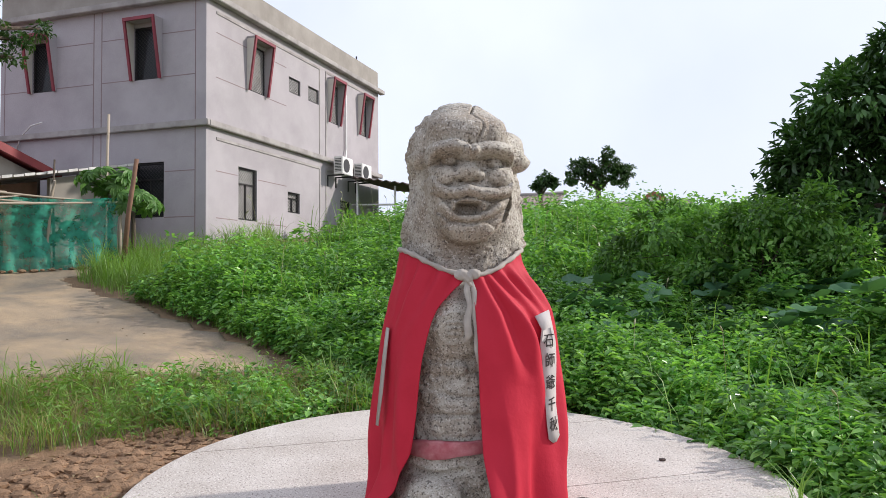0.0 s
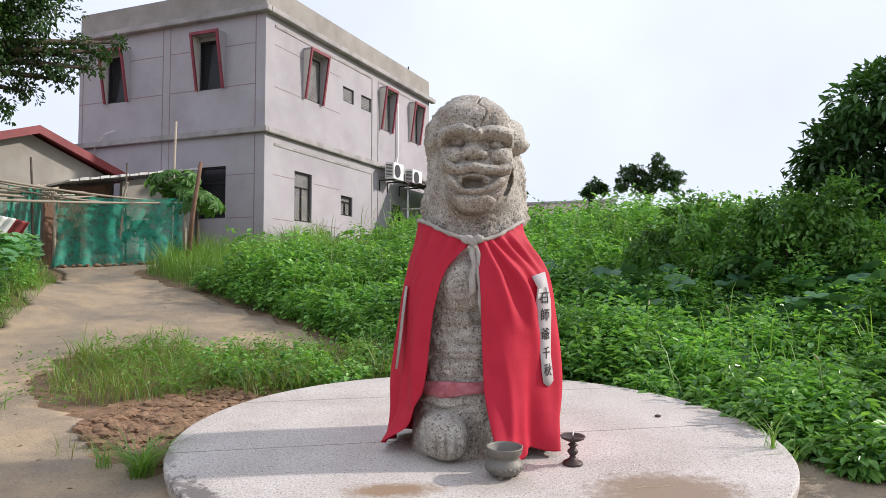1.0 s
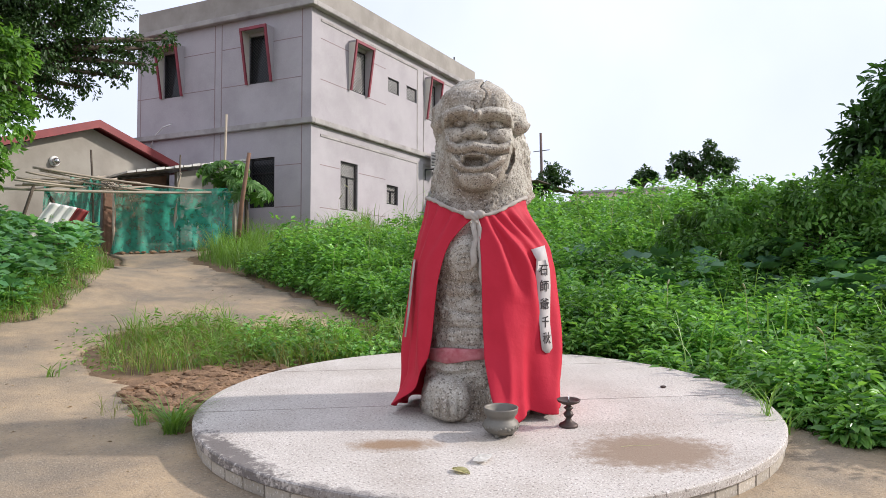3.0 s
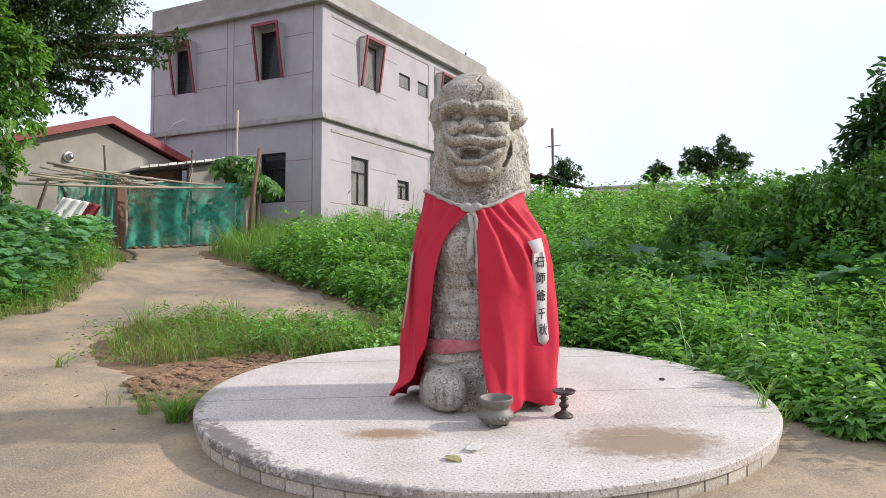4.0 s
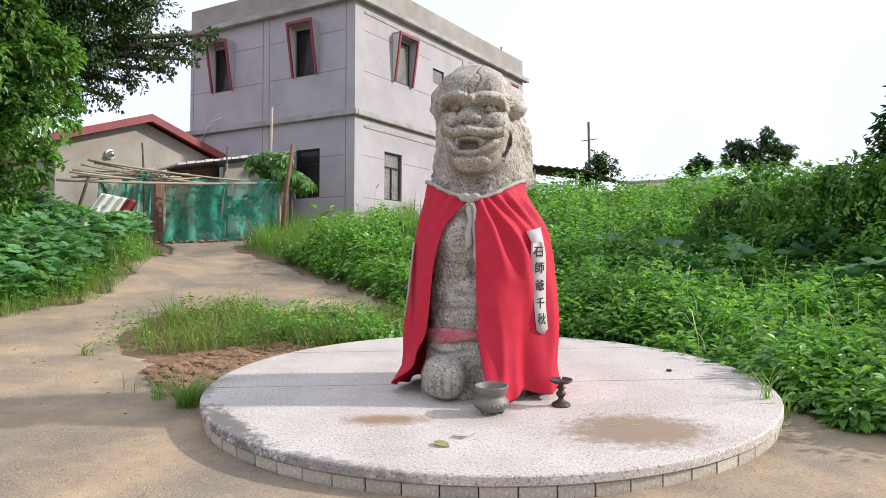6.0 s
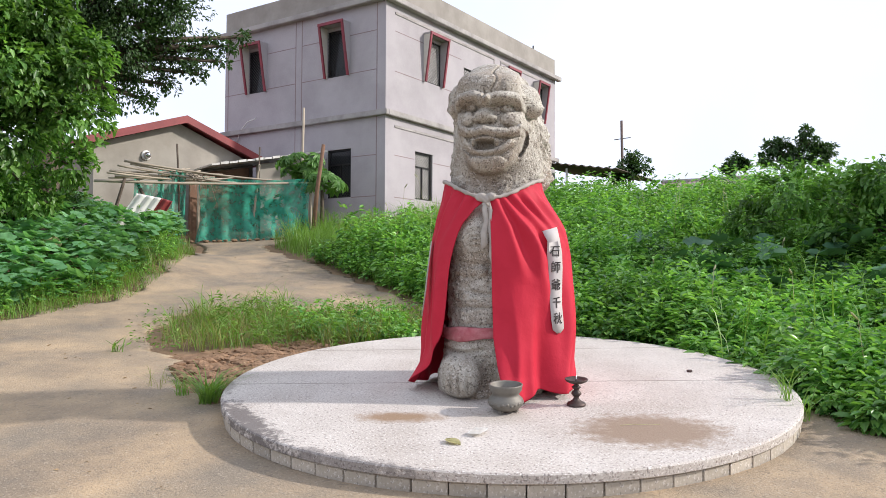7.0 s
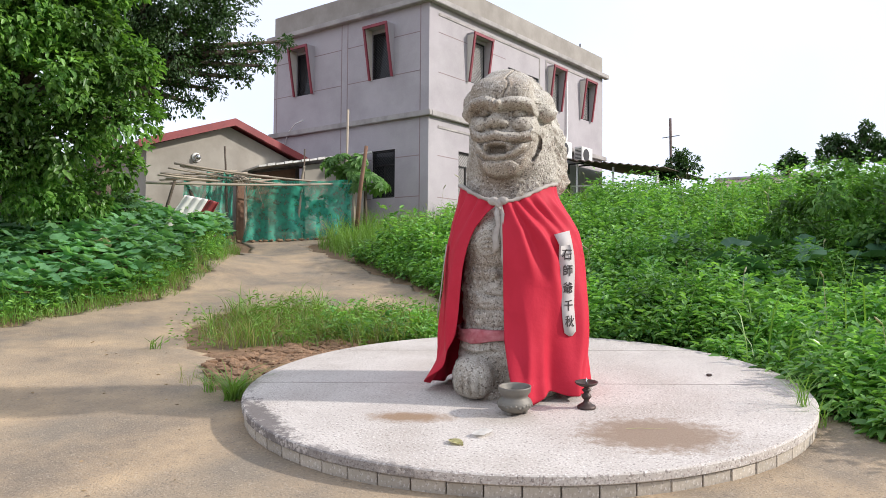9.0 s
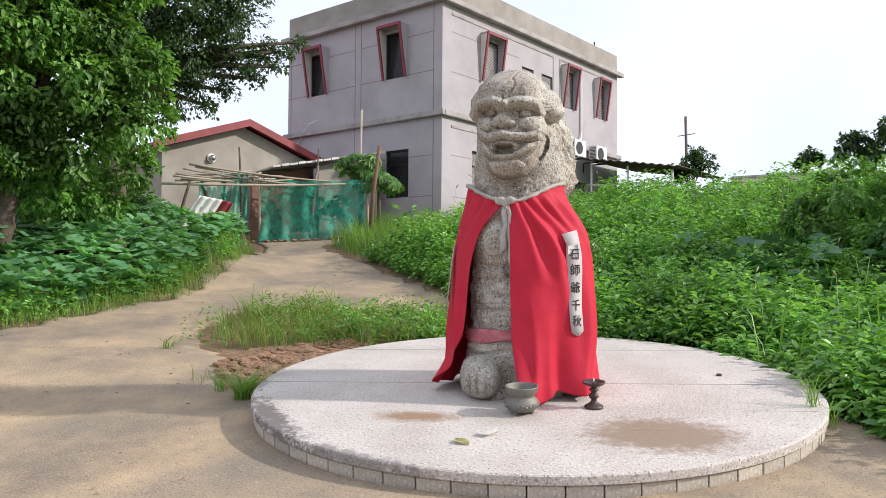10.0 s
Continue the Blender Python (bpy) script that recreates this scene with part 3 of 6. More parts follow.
def hpart(ob):
    """Keep a piece where it was built and hang it on the house."""
    ob.parent = house
    ob.matrix_parent_inverse = house_inv
    return ob


def holed_wall(name, a0, a1, z0, z1, holes, place, mat):
    """A wall 0.24 m thick in pieces round its openings; place(a, d, z) puts along, outward and up into the world."""
    us = sorted({a0, a1, *[h[0] for h in holes], *[h[1] for h in holes]})
    zs = sorted({z0, z1, *[h[2] for h in holes], *[h[3] for h in holes]})
    bm = bmesh.new()
    for u0, u1 in zip(us, us[1:]):
        for w0, w1 in zip(zs, zs[1:]):
            um, wm = (u0 + u1) / 2, (w0 + w1) / 2
            if any(h[0] < um < h[1] and h[2] < wm < h[3] for h in holes):
                continue
            c = [place(u, d, w) for d in (-0.24, 0) for u, w in ((u0, w0), (u1, w0), (u1, w1), (u0, w1))]
            vs = [bm.verts.new(p) for p in c]
            for f in ((0, 1, 2, 3), (4, 7, 6, 5), (0, 4, 5, 1), (1, 5, 6, 2), (2, 6, 7, 3), (3, 7, 4, 0)):
                bm.faces.new([vs[i] for i in f])
    bmesh.ops.remove_doubles(bm, verts=bm.verts, dist=0.0005)
    inner = [f for f in bm.faces if any(f is not g and len(set(f.verts) & set(g.verts)) == 4 for e in f.edges for g in e.link_faces)]
    bmesh.ops.delete(bm, geom=inner, context="FACES_ONLY")
    return hpart(part(name, bm, mat))


def left_face(a, d, z):
    return (a, HY - d, z)


def right_face(a, d, z):
    return (HX + d, a, z)


# openings: along0, along1, z0, z1
LEFT_UP = [(-15.72, -14.92, 6.64, 8.0), (-12.32, -11.48, 6.68, 8.06)]
LEFT_LOW = [(-12.28, -11.36, 3.1, 4.52)]
RIGHT_UP = [(12.95, 13.85, 6.7, 8.0), (17.72, 18.5, 6.74, 8.05), (20.1, 20.85, 6.74, 8.05)]
RIGHT_VENT = [(15.15, 15.85, 7.15, 7.62), (16.35, 17.05, 7.15, 7.62)]
RIGHT_LOW = [(12.5, 13.4, 3.1, 4.52), (15.08, 15.8, 3.5, 4.12), (18.6, 19.4, 3.4, 4.2)]
holed_wall("wall", HX0, HX, BASE, TOP - 0.78, LEFT_UP + LEFT_LOW, left_face, M_STUCCO)
holed_wall("wall", HY + 0.24, HY1, BASE, TOP - 0.78, RIGHT_UP + RIGHT_VENT + RIGHT_LOW, right_face, M_STUCCO)
for lo, hi in (((HX0, HY + 0.24, BASE), (HX0 + 0.24, HY1, TOP - 0.78)), ((HX0 + 0.24, HY1 - 0.24, BASE), (HX - 0.24, HY1, TOP - 0.78))):
    hpart(box("wall", lo, hi, M_STUCCO))
hpart(box("roof", (HX0 + 0.05, HY + 0.05, 8.50), (HX - 0.05, HY1 - 0.05, 8.66), M_PARAPET))
# unseen floor and partitions, added and coloured near-black as an unlit interior
hpart(box("floor_slab", (HX0 + 0.24, HY + 0.24, MID - 0.1), (HX - 0.24, HY1 - 0.24, MID + 0.05), M_DARK))
hpart(box("inner_partition", (HX0 + 0.3, HY + 1.6, BASE), (HX - 1.6, HY + 1.7, 8.49), M_DARK))
hpart(box("inner_partition", (HX - 1.7, HY + 1.71, BASE), (HX - 1.6, HY1 - 0.3, 8.49), M_DARK))
# parapet on top of the ledge
for lo, hi in (((HX0, HY, 8.75), (HX, HY + 0.16, TOP)), ((HX - 0.16, HY + 0.163, 8.75), (HX, HY1, TOP)),
               ((HX0, HY + 0.163, 8.75), (HX0 + 0.16, HY1, TOP)), ((HX0 + 0.163, HY1 - 0.16, 8.75), (HX - 0.163, HY1, TOP))):
    hpart(box("parapet", lo, hi, M_PARAPET, bevel=0.012))
# ledges
for z0, z1, out in ((8.60, 8.76, 0.20), (MID - 0.10, MID + 0.06, 0.13)):
    hpart(box("ledge", (HX0 - out, HY - out, z0), (HX + out, HY - 0.002, z1), M_LEDGE, bevel=0.015))
    hpart(box("ledge", (HX + 0.002, HY, z0), (HX + out, HY1 + out, z1), M_LEDGE, bevel=0.015))
# panel joints on the stucco
for a in (-13.62, -13.36, -10.42, -16.7):
    for z0, z1 in ((BASE, MID - 0.1), (MID + 0.06, 8.6)):
        hpart(box("wall_joint", (a - 0.014, HY - 0.004, z0), (a + 0.014, HY, z1), M_JOINT))
for z in (7.82, 6.70, 4.26, 3.09):
    for a0, a1 in ((HX0, -15.74), (-14.9, -13.64), (-13.34, -12.34), (-11.46, -10.44)) if z > 5 else ((HX0, -13.64), (-13.34, -12.3), (-11.34, -10.44)):
        hpart(box("wall_joint", (a0, HY - 0.003, z - 0.012), (a1, HY, z + 0.012), M_JOINT))
for z, a0, a1 in ((8.36, 11.5, 17.1), (5.10, 11.5, 17.1), (8.36, 17.55, 21.2), (5.10, 17.55, 21.2)):
    hpart(box("wall_joint", (HX, a0, z - 0.035), (HX + 0.02, a1, z + 0.035), M_LEDGE))
for a in (17.1, 17.55):
    for z0, z1 in ((BASE, 5.13), (MID + 0.06, 8.39)):
        hpart(box("wall_joint", (HX, a - 0.03, z0), (HX + 0.018, a + 0.03, z1), M_LEDGE))
for z in (7.84, 6.68, 4.27, 3.07):
    hpart(box("wall_joint", (HX, 11.5, z - 0.011), (HX + 0.003, 12.45 if z < 5 else 12.9, z + 0.011), M_JOINT))
    hpart(box("wall_joint", (HX, 13.45 if z < 5 else 13.9, z - 0.011), (HX + 0.003, 15.0, z + 0.011), M_JOINT))


def security_window(hole, place, mullion=True, glass=None):
    a0, a1, z0, z1 = hole
    win = empty("window", place((a0 + a1) / 2, 0, z0))
    win.parent, win.matrix_parent_inverse = house, house_inv
    inv = Matrix.Translation(-win.location)

    def wpart(name, blocks, mat, label=""):
        bm = bmesh.new()
        for (u0, u1, d0, d1, w0, w1) in blocks:
            p, q = Vector(place(u0, d0, w0)), Vector(place(u1, d1, w1))
            add_box(bm, [min(i, j) for i, j in zip(p, q)], [max(i, j) for i, j in zip(p, q)])
        ob = part(name, bm, mat, win, label)
        ob.matrix_parent_inverse = inv
        return ob

    f = 0.045
    frame_blocks = [(a0, a0 + f, -0.14, -0.05, z0, z1), (a1 - f, a1, -0.14, -0.05, z0, z1), (a0 + f, a1 - f, -0.14, -0.05, z0, z0 + f), (a0 + f, a1 - f, -0.14, -0.05, z1 - f, z1)]
    if mullion:
        frame_blocks.append((a0 + f, a1 - f, -0.13, -0.06, z0 + 0.68 * (z1 - z0), z0 + 0.68 * (z1 - z0) + 0.035))
        frame_blocks.append(((a0 + a1) / 2 - 0.018, (a0 + a1) / 2 + 0.018, -0.13, -0.06, z0 + f, z0 + 0.68 * (z1 - z0)))
    wpart("window_frame", frame_blocks, M_GRILLE)
    back = -0.055 if glass and not mullion else -0.105
    wpart("pane", [(a0 + f, a1 - f, back - 0.01, back, z0 + f, z1 - f)], glass or M_GLASS, "window glass")
    # diamond mesh grille
    items = []
    pitch, w, h = 0.10, a1 - a0, z1 - z0
    for sgn in (1, -1):
        k = -h
        while k < w:
            u0, u1 = max(0, k), min(w, k + h / 1.0)
            if u1 - u0 > 0.03:
                w0, w1 = u0 - k, u1 - k
                if sgn < 0:
                    w0, w1 = h - w0, h - w1
                items.append(([place(a0 + u0, -0.035, z0 + w0), place(a0 + u1, -0.035, z0 + w1)], [0.0045, 0.0045]))
            k += pitch
    ob = tubes("grille", items, M_GRILLE, win, "diamond-mesh steel grille", 4)
    ob.matrix_parent_inverse = inv
    return win


M_GLASS = material("window_glass", (0.02, 0.022, 0.024), (0.03, 0.032, 0.034), 2, 0.12, 0.0)


def hood(hole, place, top):
    """A wedge hood: deep at the head, flush at the sill, cream inside, dark red outer edge."""
    a0, a1, z0, z1 = hole
    g, bot = 0.05, 0.05
    win = empty("window_hood", place((a0 + a1) / 2, 0, z0))
    win.parent, win.matrix_parent_inverse = house, house_inv
    inv = Matrix.Translation(-win.location)

    def wedge(name, u0, u1, pts, mat, label=""):
        bm = bmesh.new()
        rows = [[bm.verts.new(place(u, d, z)) for d, z in pts] for u in (u0, u1)]
        n = len(pts)
        for k in range(n):
            bm.faces.new((rows[0][k], rows[0][(k + 1) % n], rows[1][(k + 1) % n], rows[1][k]))
        bm.faces.new(rows[0])
        bm.faces.new(rows[1][::-1])
        ob = part(name, bm, mat, win, label)
        ob.matrix_parent_inverse = inv

    zt = z1 + 0.10
    side = [(0.001, z0 - 0.02), (bot, z0 - 0.02), (top, zt), (0.001, zt)]
    red = [(bot, z0 - 0.02), (bot + 0.05, z0 - 0.02), (top + 0.05, zt), (top, zt)]
    for u0, u1 in ((a0 - g, a0 - 0.003), (a1 + 0.003, a1 + g)):
        wedge("hood_side", u0, u1, side, M_CREAM if u0 < a0 else M_STUCCO)
        wedge("hood_edge", u0 - 0.012, u1 + 0.012, red, M_FRAME_RED, "dark red painted edge")
    wedge("hood_top", a0 - g, a1 + g, [(0.001, zt + 0.003), (top, zt + 0.003), (top, zt + 0.06), (0.001, zt + 0.06)], M_STUCCO)
    wedge("hood_edge", a0 - g - 0.012, a1 + g + 0.012, [(top + 0.003, zt - 0.02), (top + 0.055, zt - 0.02), (top + 0.055, zt + 0.065), (top + 0.003, zt + 0.065)], M_FRAME_RED, "dark red painted edge")


for h in LEFT_UP:
    security_window(h, left_face, False)
    hood(h, left_face, 0.32)
for h in LEFT_LOW:
    security_window(h, left_face)
for h in RIGHT_UP:
    security_window(h, right_face, False, M_CURTAIN)
    hood(h, right_face, 0.25)
for h in RIGHT_VENT:
    security_window(h, right_face, False, M_CURTAIN)
for h in RIGHT_LOW:
    security_window(h, right_face, True, M_CURTAIN)


def outdoor_unit(y, z):
    ac = empty("air_conditioner", (HX + 0.45, y, z), "white outdoor air conditioner on wall brackets", "air conditioner", "wall air conditioners")
    o = Vector((HX + 0.45, y, z))
    inv = Matrix.Translation(-o)

    def keep(ob):
        ob.parent, ob.matrix_parent_inverse = ac, inv

    keep(box("casing", (HX + 0.28, y - 0.4, z), (HX + 0.60, y + 0.4, z + 0.58), M_WHITE, bevel=0.015))
    bm = bmesh.new()
    r = bmesh.ops.create_circle(bm, cap_ends=True, radius=0.22, segments=28)
    bmesh.ops.transform(bm, matrix=Matrix.Translation((HX + 0.605, y - 0.1, z + 0.29)) @ Matrix.Rotation(radians(90), 4, "Y"), verts=r["verts"])
    ex = bmesh.ops.extrude_face_region(bm, geom=bm.faces[:])
    bmesh.ops.translate(bm, vec=(0.012, 0, 0), verts=[v for v in ex["geom"] if isinstance(v, bmesh.types.BMVert)])
    keep(part("fan_guard", bm, M_GRILLE, None, "round dark fan guard"))
    bm = bmesh.new()
    for k in range(9):
        add_box(bm, (HX + 0.32, y - 0.408, z + 0.08 + 0.05 * k), (HX + 0.56, y - 0.399, z + 0.105 + 0.05 * k))
    keep(part("side_louvre", bm, M_GRILLE, None, "dark side louvres"))
    for dy in (-0.3, 0.3):
        bm = bmesh.new()
        add_box(bm, (HX, y + dy - 0.02, z - 0.05), (HX + 0.62, y + dy + 0.02, z - 0.003))
        add_box(bm, (HX, y + dy - 0.02, z - 0.38), (HX + 0.03, y + dy + 0.02, z - 0.05))
        keep(part("bracket", bm, M_GRILLE, None))


outdoor_unit(17.95, 4.95)
outdoor_unit(19.5, 4.93)
pipe = tube("drain_pipe", [(HX + 0.06, 18.95, 7.9), (HX + 0.06, 18.95, 6.0), (HX + 0.1, 18.85, 5.75), (HX + 0.25, 18.5, 5.62)], 0.035, M_WHITE)
tagged(pipe, "white plastic pipe running down stucco wall", "pipe")
pipe2 = tube("hose", [(-16.2, HY - 0.05, 5.1), (-16.0, HY - 0.1, 5.45), (-15.6, HY - 0.13, 5.72), (-15.2, HY - 0.15, 5.78)], 0.018, M_WHITE)
tagged(pipe2, "white hose looped on the grey house wall", "hose")
aerial = tube("aerial", [(HX - 0.3, 20.6, 9.45), (HX - 0.3, 20.6, 9.75)], 0.03, M_GRILLE)
tagged(aerial, "short dark rod on the parapet corner", "aerial")

# ---- gabled shed beside the house ----
GL, GR = Vector((-14.55, 5.10, 0)), Vector((-14.0, 9.75, 0))
shed = empty("shed", (GL.x, GL.y, 1.0), "beige rendered gable shed with dark red roof trim", "shed")
shed_inv = Matrix.Translation((-GL.x, -GL.y, -1.0))
ALONG = (GR - GL).normalized()
BACK = Vector((-ALONG.y, ALONG.x, 0))
WIDE = (GR - GL).length
SZ0, SEAVE, SAPEX = 1.0, 4.10, 4.92


def spt(u, b, z):
    p = GL + ALONG * u + BACK * b
    return (p.x, p.y, z)


def prism(name, pts, b0, b1, mat, parent, inv, label=""):
    bm = bmesh.new()
    rows = [[bm.verts.new(spt(u, b, z)) for u, z in pts] for b in (b0, b1)]
    n = len(pts)
    for k in range(n):
        bm.faces.new((rows[0][k], rows[0][(k + 1) % n], rows[1][(k + 1) % n], rows[1][k]))
    bm.faces.new(rows[0])
    bm.faces.new(rows[1][::-1])
    ob = part(name, bm, mat, parent, label)
    ob.matrix_parent_inverse = inv
    return ob


prism("wall", [(0, SZ0), (WIDE, SZ0), (WIDE, SEAVE), (WIDE / 2, SAPEX), (0, SEAVE)], 0, 6.0, M_BEIGE, shed, shed_inv)
for s in (0, 1):
    a = [(-0.35, SEAVE - 0.02), (WIDE / 2, SAPEX + 0.10), (WIDE / 2, SAPEX + 0.18), (-0.35, SEAVE + 0.06)]
    t = [(-0.35, SEAVE - 0.10), (WIDE / 2, SAPEX + 0.0), (WIDE / 2, SAPEX + 0.2), (-0.35, SEAVE + 0.10)]
    if s:
        a, t = [(WIDE - u, z) for u, z in a], [(WIDE - u, z) for u, z in t]
    prism("roof_sheet", a, -0.25, 6.3, M_ROOF_RED, shed, shed_inv, "red ribbed sheet roof")
    prism("verge_trim", t, -0.34, -0.253, M_ROOF_RED, shed, shed_inv, "dark red verge trim")
# round steel vent cowl on the gable
vent = empty("vent_cowl", spt(WIDE * 0.29, -0.02, 3.95), "round white vent cowl with steel cap", "vent")
vent.matrix_basis = Matrix.Translation(spt(WIDE * 0.29, -0.02, 3.95)) @ (-BACK).to_track_quat("Z", "Y").to_matrix().to_4x4()
bm = bmesh.new()
lathe(bm, [(0.13, -0.02), (0.13, 0.02), (0.10, 0.03)], 28)
part("flange", bm, M_WHITE, vent, "", True)
bm = bmesh.new()
lathe(bm, [(0.08, 0.025), (0.09, 0.07), (0.08, 0.12), (0.05, 0.16), (0.01, 0.17)], 28)
part("cap", bm, M_STEEL, vent, "polished steel cap", True)

# lean-to between the shed and the house
lean = empty("lean_to", (-12.6, 9.6, 1.3), "low beige lean-to with a pale tin roof edge", "lean-to")
lean_inv = Matrix.Translation((12.6, -9.6, -1.3))
LA, LB = Vector((-13.3, 7.55, 0)), Vector((-12.15, 10.75, 0))


def lpart(name, pts, mat, label=""):
    bm = bmesh.new()
    n = len(pts) // 2
    vs = [bm.verts.new(p) for p in pts]
    for k in range(n):
        bm.faces.new((vs[k], vs[(k + 1) % n], vs[n + (k + 1) % n], vs[n + k]))
    bm.faces.new(vs[:n])
    bm.faces.new(vs[n:][::-1])
    ob = part(name, bm, mat, lean, label)
    ob.matrix_parent_inverse = lean_inv


def lquad(u0, u1, b0, b1, z0a, z0b, z1a, z1b):
    d = (LB - LA)
    nrm = Vector((-d.y, d.x, 0)).normalized()
    out = []
    for b in (b0, b1):
        for u, z in ((u0, z0a), (u1, z0b), (u1, z1b), (u0, z1a)):
            p = LA + d * u + nrm * b
            out.append((p.x, p.y, z))
    return out


lpart("wall", lquad(0.42, 1.0, 0.0, 0.15, 1.0, 1.0, 3.9, 4.28), M_BEIGE)
lpart("wall", lquad(0.0, 0.40, 0.5, 0.62, 1.0, 1.0, 3.6, 3.85), M_RUST, "brown timber side wall")
for k in range(14):
    u0, u1 = k / 14, (k + 0.88) / 14
    z0, z1 = 3.70 + 0.68 * u0, 3.70 + 0.68 * u1
    lpart("roof_sheet", lquad(u0, u1, -0.35, 1.8, z0, z1, z0 + 0.05 + 0.015 * (k % 2), z1 + 0.05 + 0.015 * (k % 2)), M_TIN)

# ---- stone lion statue ----
FACE = Matrix.Translation((0.13, -0.43, 0)) @ Matrix.Rotation(radians(25.6), 4, "Z")


def profile(z, table, soft=0.0):
    za, va = [a for a, _ in table], [b for _, b in table]
    if not soft:
        return np.interp(z, za, va)
    return sum(np.interp(z + d, za, va) for d in np.linspace(-soft, soft, 9)) / 9


P_WIDE = [(-0.1, .44), (.0, .44), (.15, .42), (.35, .39), (.6, .375), (1.0, .375), (1.3, .38), (1.5, .385), (1.65, .375), (1.9, .355), (2.1, .335), (2.22, .328), (2.33, .312), (2.42, .275), (2.49, .215), (2.54, .145), (2.57, .075), (2.583, .004)]
P_FRONT = [(-0.1, .27), (.0, .27), (.3, .235), (.5, .20), (.8, .2), (1.05, .225), (1.2, .25), (1.38, .21), (1.5, .14), (1.6, .14), (1.68, .16), (1.78, .205), (1.9, .225), (2.1, .24), (2.2, .245), (2.33, .245), (2.42, .215), (2.49, .16), (2.54, .095), (2.57, .03), (2.583, -.03)]
P_BACK = [(-0.1, .70), (.3, .66), (1.0, .66), (1.5, .70), (1.9, .66), (2.15, .56), (2.3, .48), (2.42, .38), (2.49, .29), (2.54, .2), (2.57, .11), (2.583, .038)]


def bumps(x, z):
    """Relief of the front: brows, eyes, nose, cheeks, moustache, mouth, chin, belly, paws."""
    out = np.zeros_like(x)

    def g(cx, cz, sx, sz, amp, power=2):
        nonlocal out
        out = out + amp * np.exp(-np.abs((x - cx) / sx) ** power - np.abs((z - cz) / sz) ** power)

    def ramp(v):
        v = np.clip(v, 0, 1)
        return v * v * (3 - 2 * v)

    def stroke(pts, w, amp):
        """A rounded ridge along a bent line; a groove where amp is negative."""
        best = np.full(x.shape, 9.0)
        for (ax, az), (bx, bz) in zip(pts, pts[1:]):
            dx, dz = bx - ax, bz - az
            u = np.clip(((x - ax) * dx + (z - az) * dz) / (dx * dx + dz * dz), 0, 1)
            best = np.minimum(best, np.hypot(x - ax - u * dx, z - az - u * dz))
        return amp * np.sqrt(np.clip(1 - (best / w) ** 2, 0, 1))

    def knob(cx, cz, a, b, amp, power=2.0):
        """A rounded boss with a crisp foot."""
        r = np.abs((x - cx) / a) ** power + np.abs((z - cz) / b) ** power
        return amp * np.sqrt(np.clip(1 - r, 0, 1))

    def raise_to(*shapes):
        nonlocal out
        out = out + np.maximum.reduce(shapes)

    # the face stands proud of the mane, narrowing to the chin
    wide = np.interp(z, [1.655, 1.69, 1.75, 1.85, 1.97, 2.2, 2.4], [.06, .13, .19, .245, .275, .285, .25])
    out = out + .15 * ramp((wide - np.abs(x + .01)) / .035) * ramp((z - 1.655) / .02) * ramp((2.50 - z) / .14)
    # sunken eyes under a heavy brow
    for cx, cz in ((-.137, 2.150), (.137, 2.137)):
        g(cx, cz, .088, .040, -.055, 4)
        raise_to(knob(cx, cz, .050, .030, .066))
        out = out + .018 * np.exp(-((np.hypot((x - cx) / .062, (z - cz) / .040) - 1) / .13) ** 2)
        g(cx, cz + .002, .013, .011, -.014)
    raise_to(stroke([(-.275, 2.180), (-.21, 2.212), (-.11, 2.222), (-.025, 2.192)], .050, .115), stroke([(.0, 2.190), (.10, 2.212), (.2, 2.208), (.29, 2.165)], .050, .115),
             knob(-.045, 2.345, .175, .135, .045), knob(.185, 2.325, .10, .115, .04))
    # nose, cheeks and the curled moustache
    raise_to(knob(-.03, 2.080, .080, .060, .085), knob(-.085, 2.065, .046, .036, .060), knob(.028, 2.062, .046, .036, .060), stroke([(-.02, 2.18), (-.03, 2.09)], .05, .05),
             knob(-.190, 2.064, .085, .066, .060), knob(.190, 2.055, .105, .070, .060),
             stroke([(-.262, 2.03), (-.235, 1.99), (-.175, 1.962), (-.10, 1.956), (-.03, 1.972), (.05, 1.954), (.14, 1.950), (.22, 1.975), (.272, 2.035)], .036, .078))
    for sx in (-.07, .015):
        g(sx, 2.028, .016, .010, -.03)
    out = out + stroke([(-.25, 1.985), (-.17, 1.920), (-.10, 1.915)], .012, -.022) + stroke([(.06, 1.915), (.14, 1.912), (.22, 1.940)], .012, -.022)
    # open mouth with upper teeth and fangs, lower lip, grin lines, chin
    g(-.03, 1.862, .075, .034, -.10, 8)
    raise_to(stroke([(-.11, 1.908), (-.03, 1.914), (.055, 1.908)], .018, .035), knob(-.118, 1.892, .022, .040, .055), knob(.062, 1.890, .022, .040, .055),
             stroke([(-.19, 1.885), (-.13, 1.825), (-.07, 1.806), (.02, 1.806), (.09, 1.83), (.16, 1.885)], .026, .038), knob(-.03, 1.735, .165, .062, .040))
    out = out + stroke([(-.255, 1.95), (-.225, 1.86), (-.14, 1.79), (-.03, 1.772), (.08, 1.79), (.18, 1.85), (.235, 1.92)], .013, -.022)
    out = out + stroke([(.252, 1.975), (.250, 1.91), (.205, 1.825)], .026, -.085)
    g(-.02, 2.22, .008, .045, -.045)
    for k in range(5):
        g(-.11 + .04 * k, 1.70, .008, .03, -.014)
    # chest with its medallion, folded waist, paws, feet
    raise_to(knob(-.09, 1.17, .21, .20, .055, 2.4))
    r = np.hypot(x + .10, z - 1.155)
    out = out + .016 * np.exp(-((r - .098) / .010) ** 2) + .011 * np.exp(-((r - .078) / .006) ** 2)
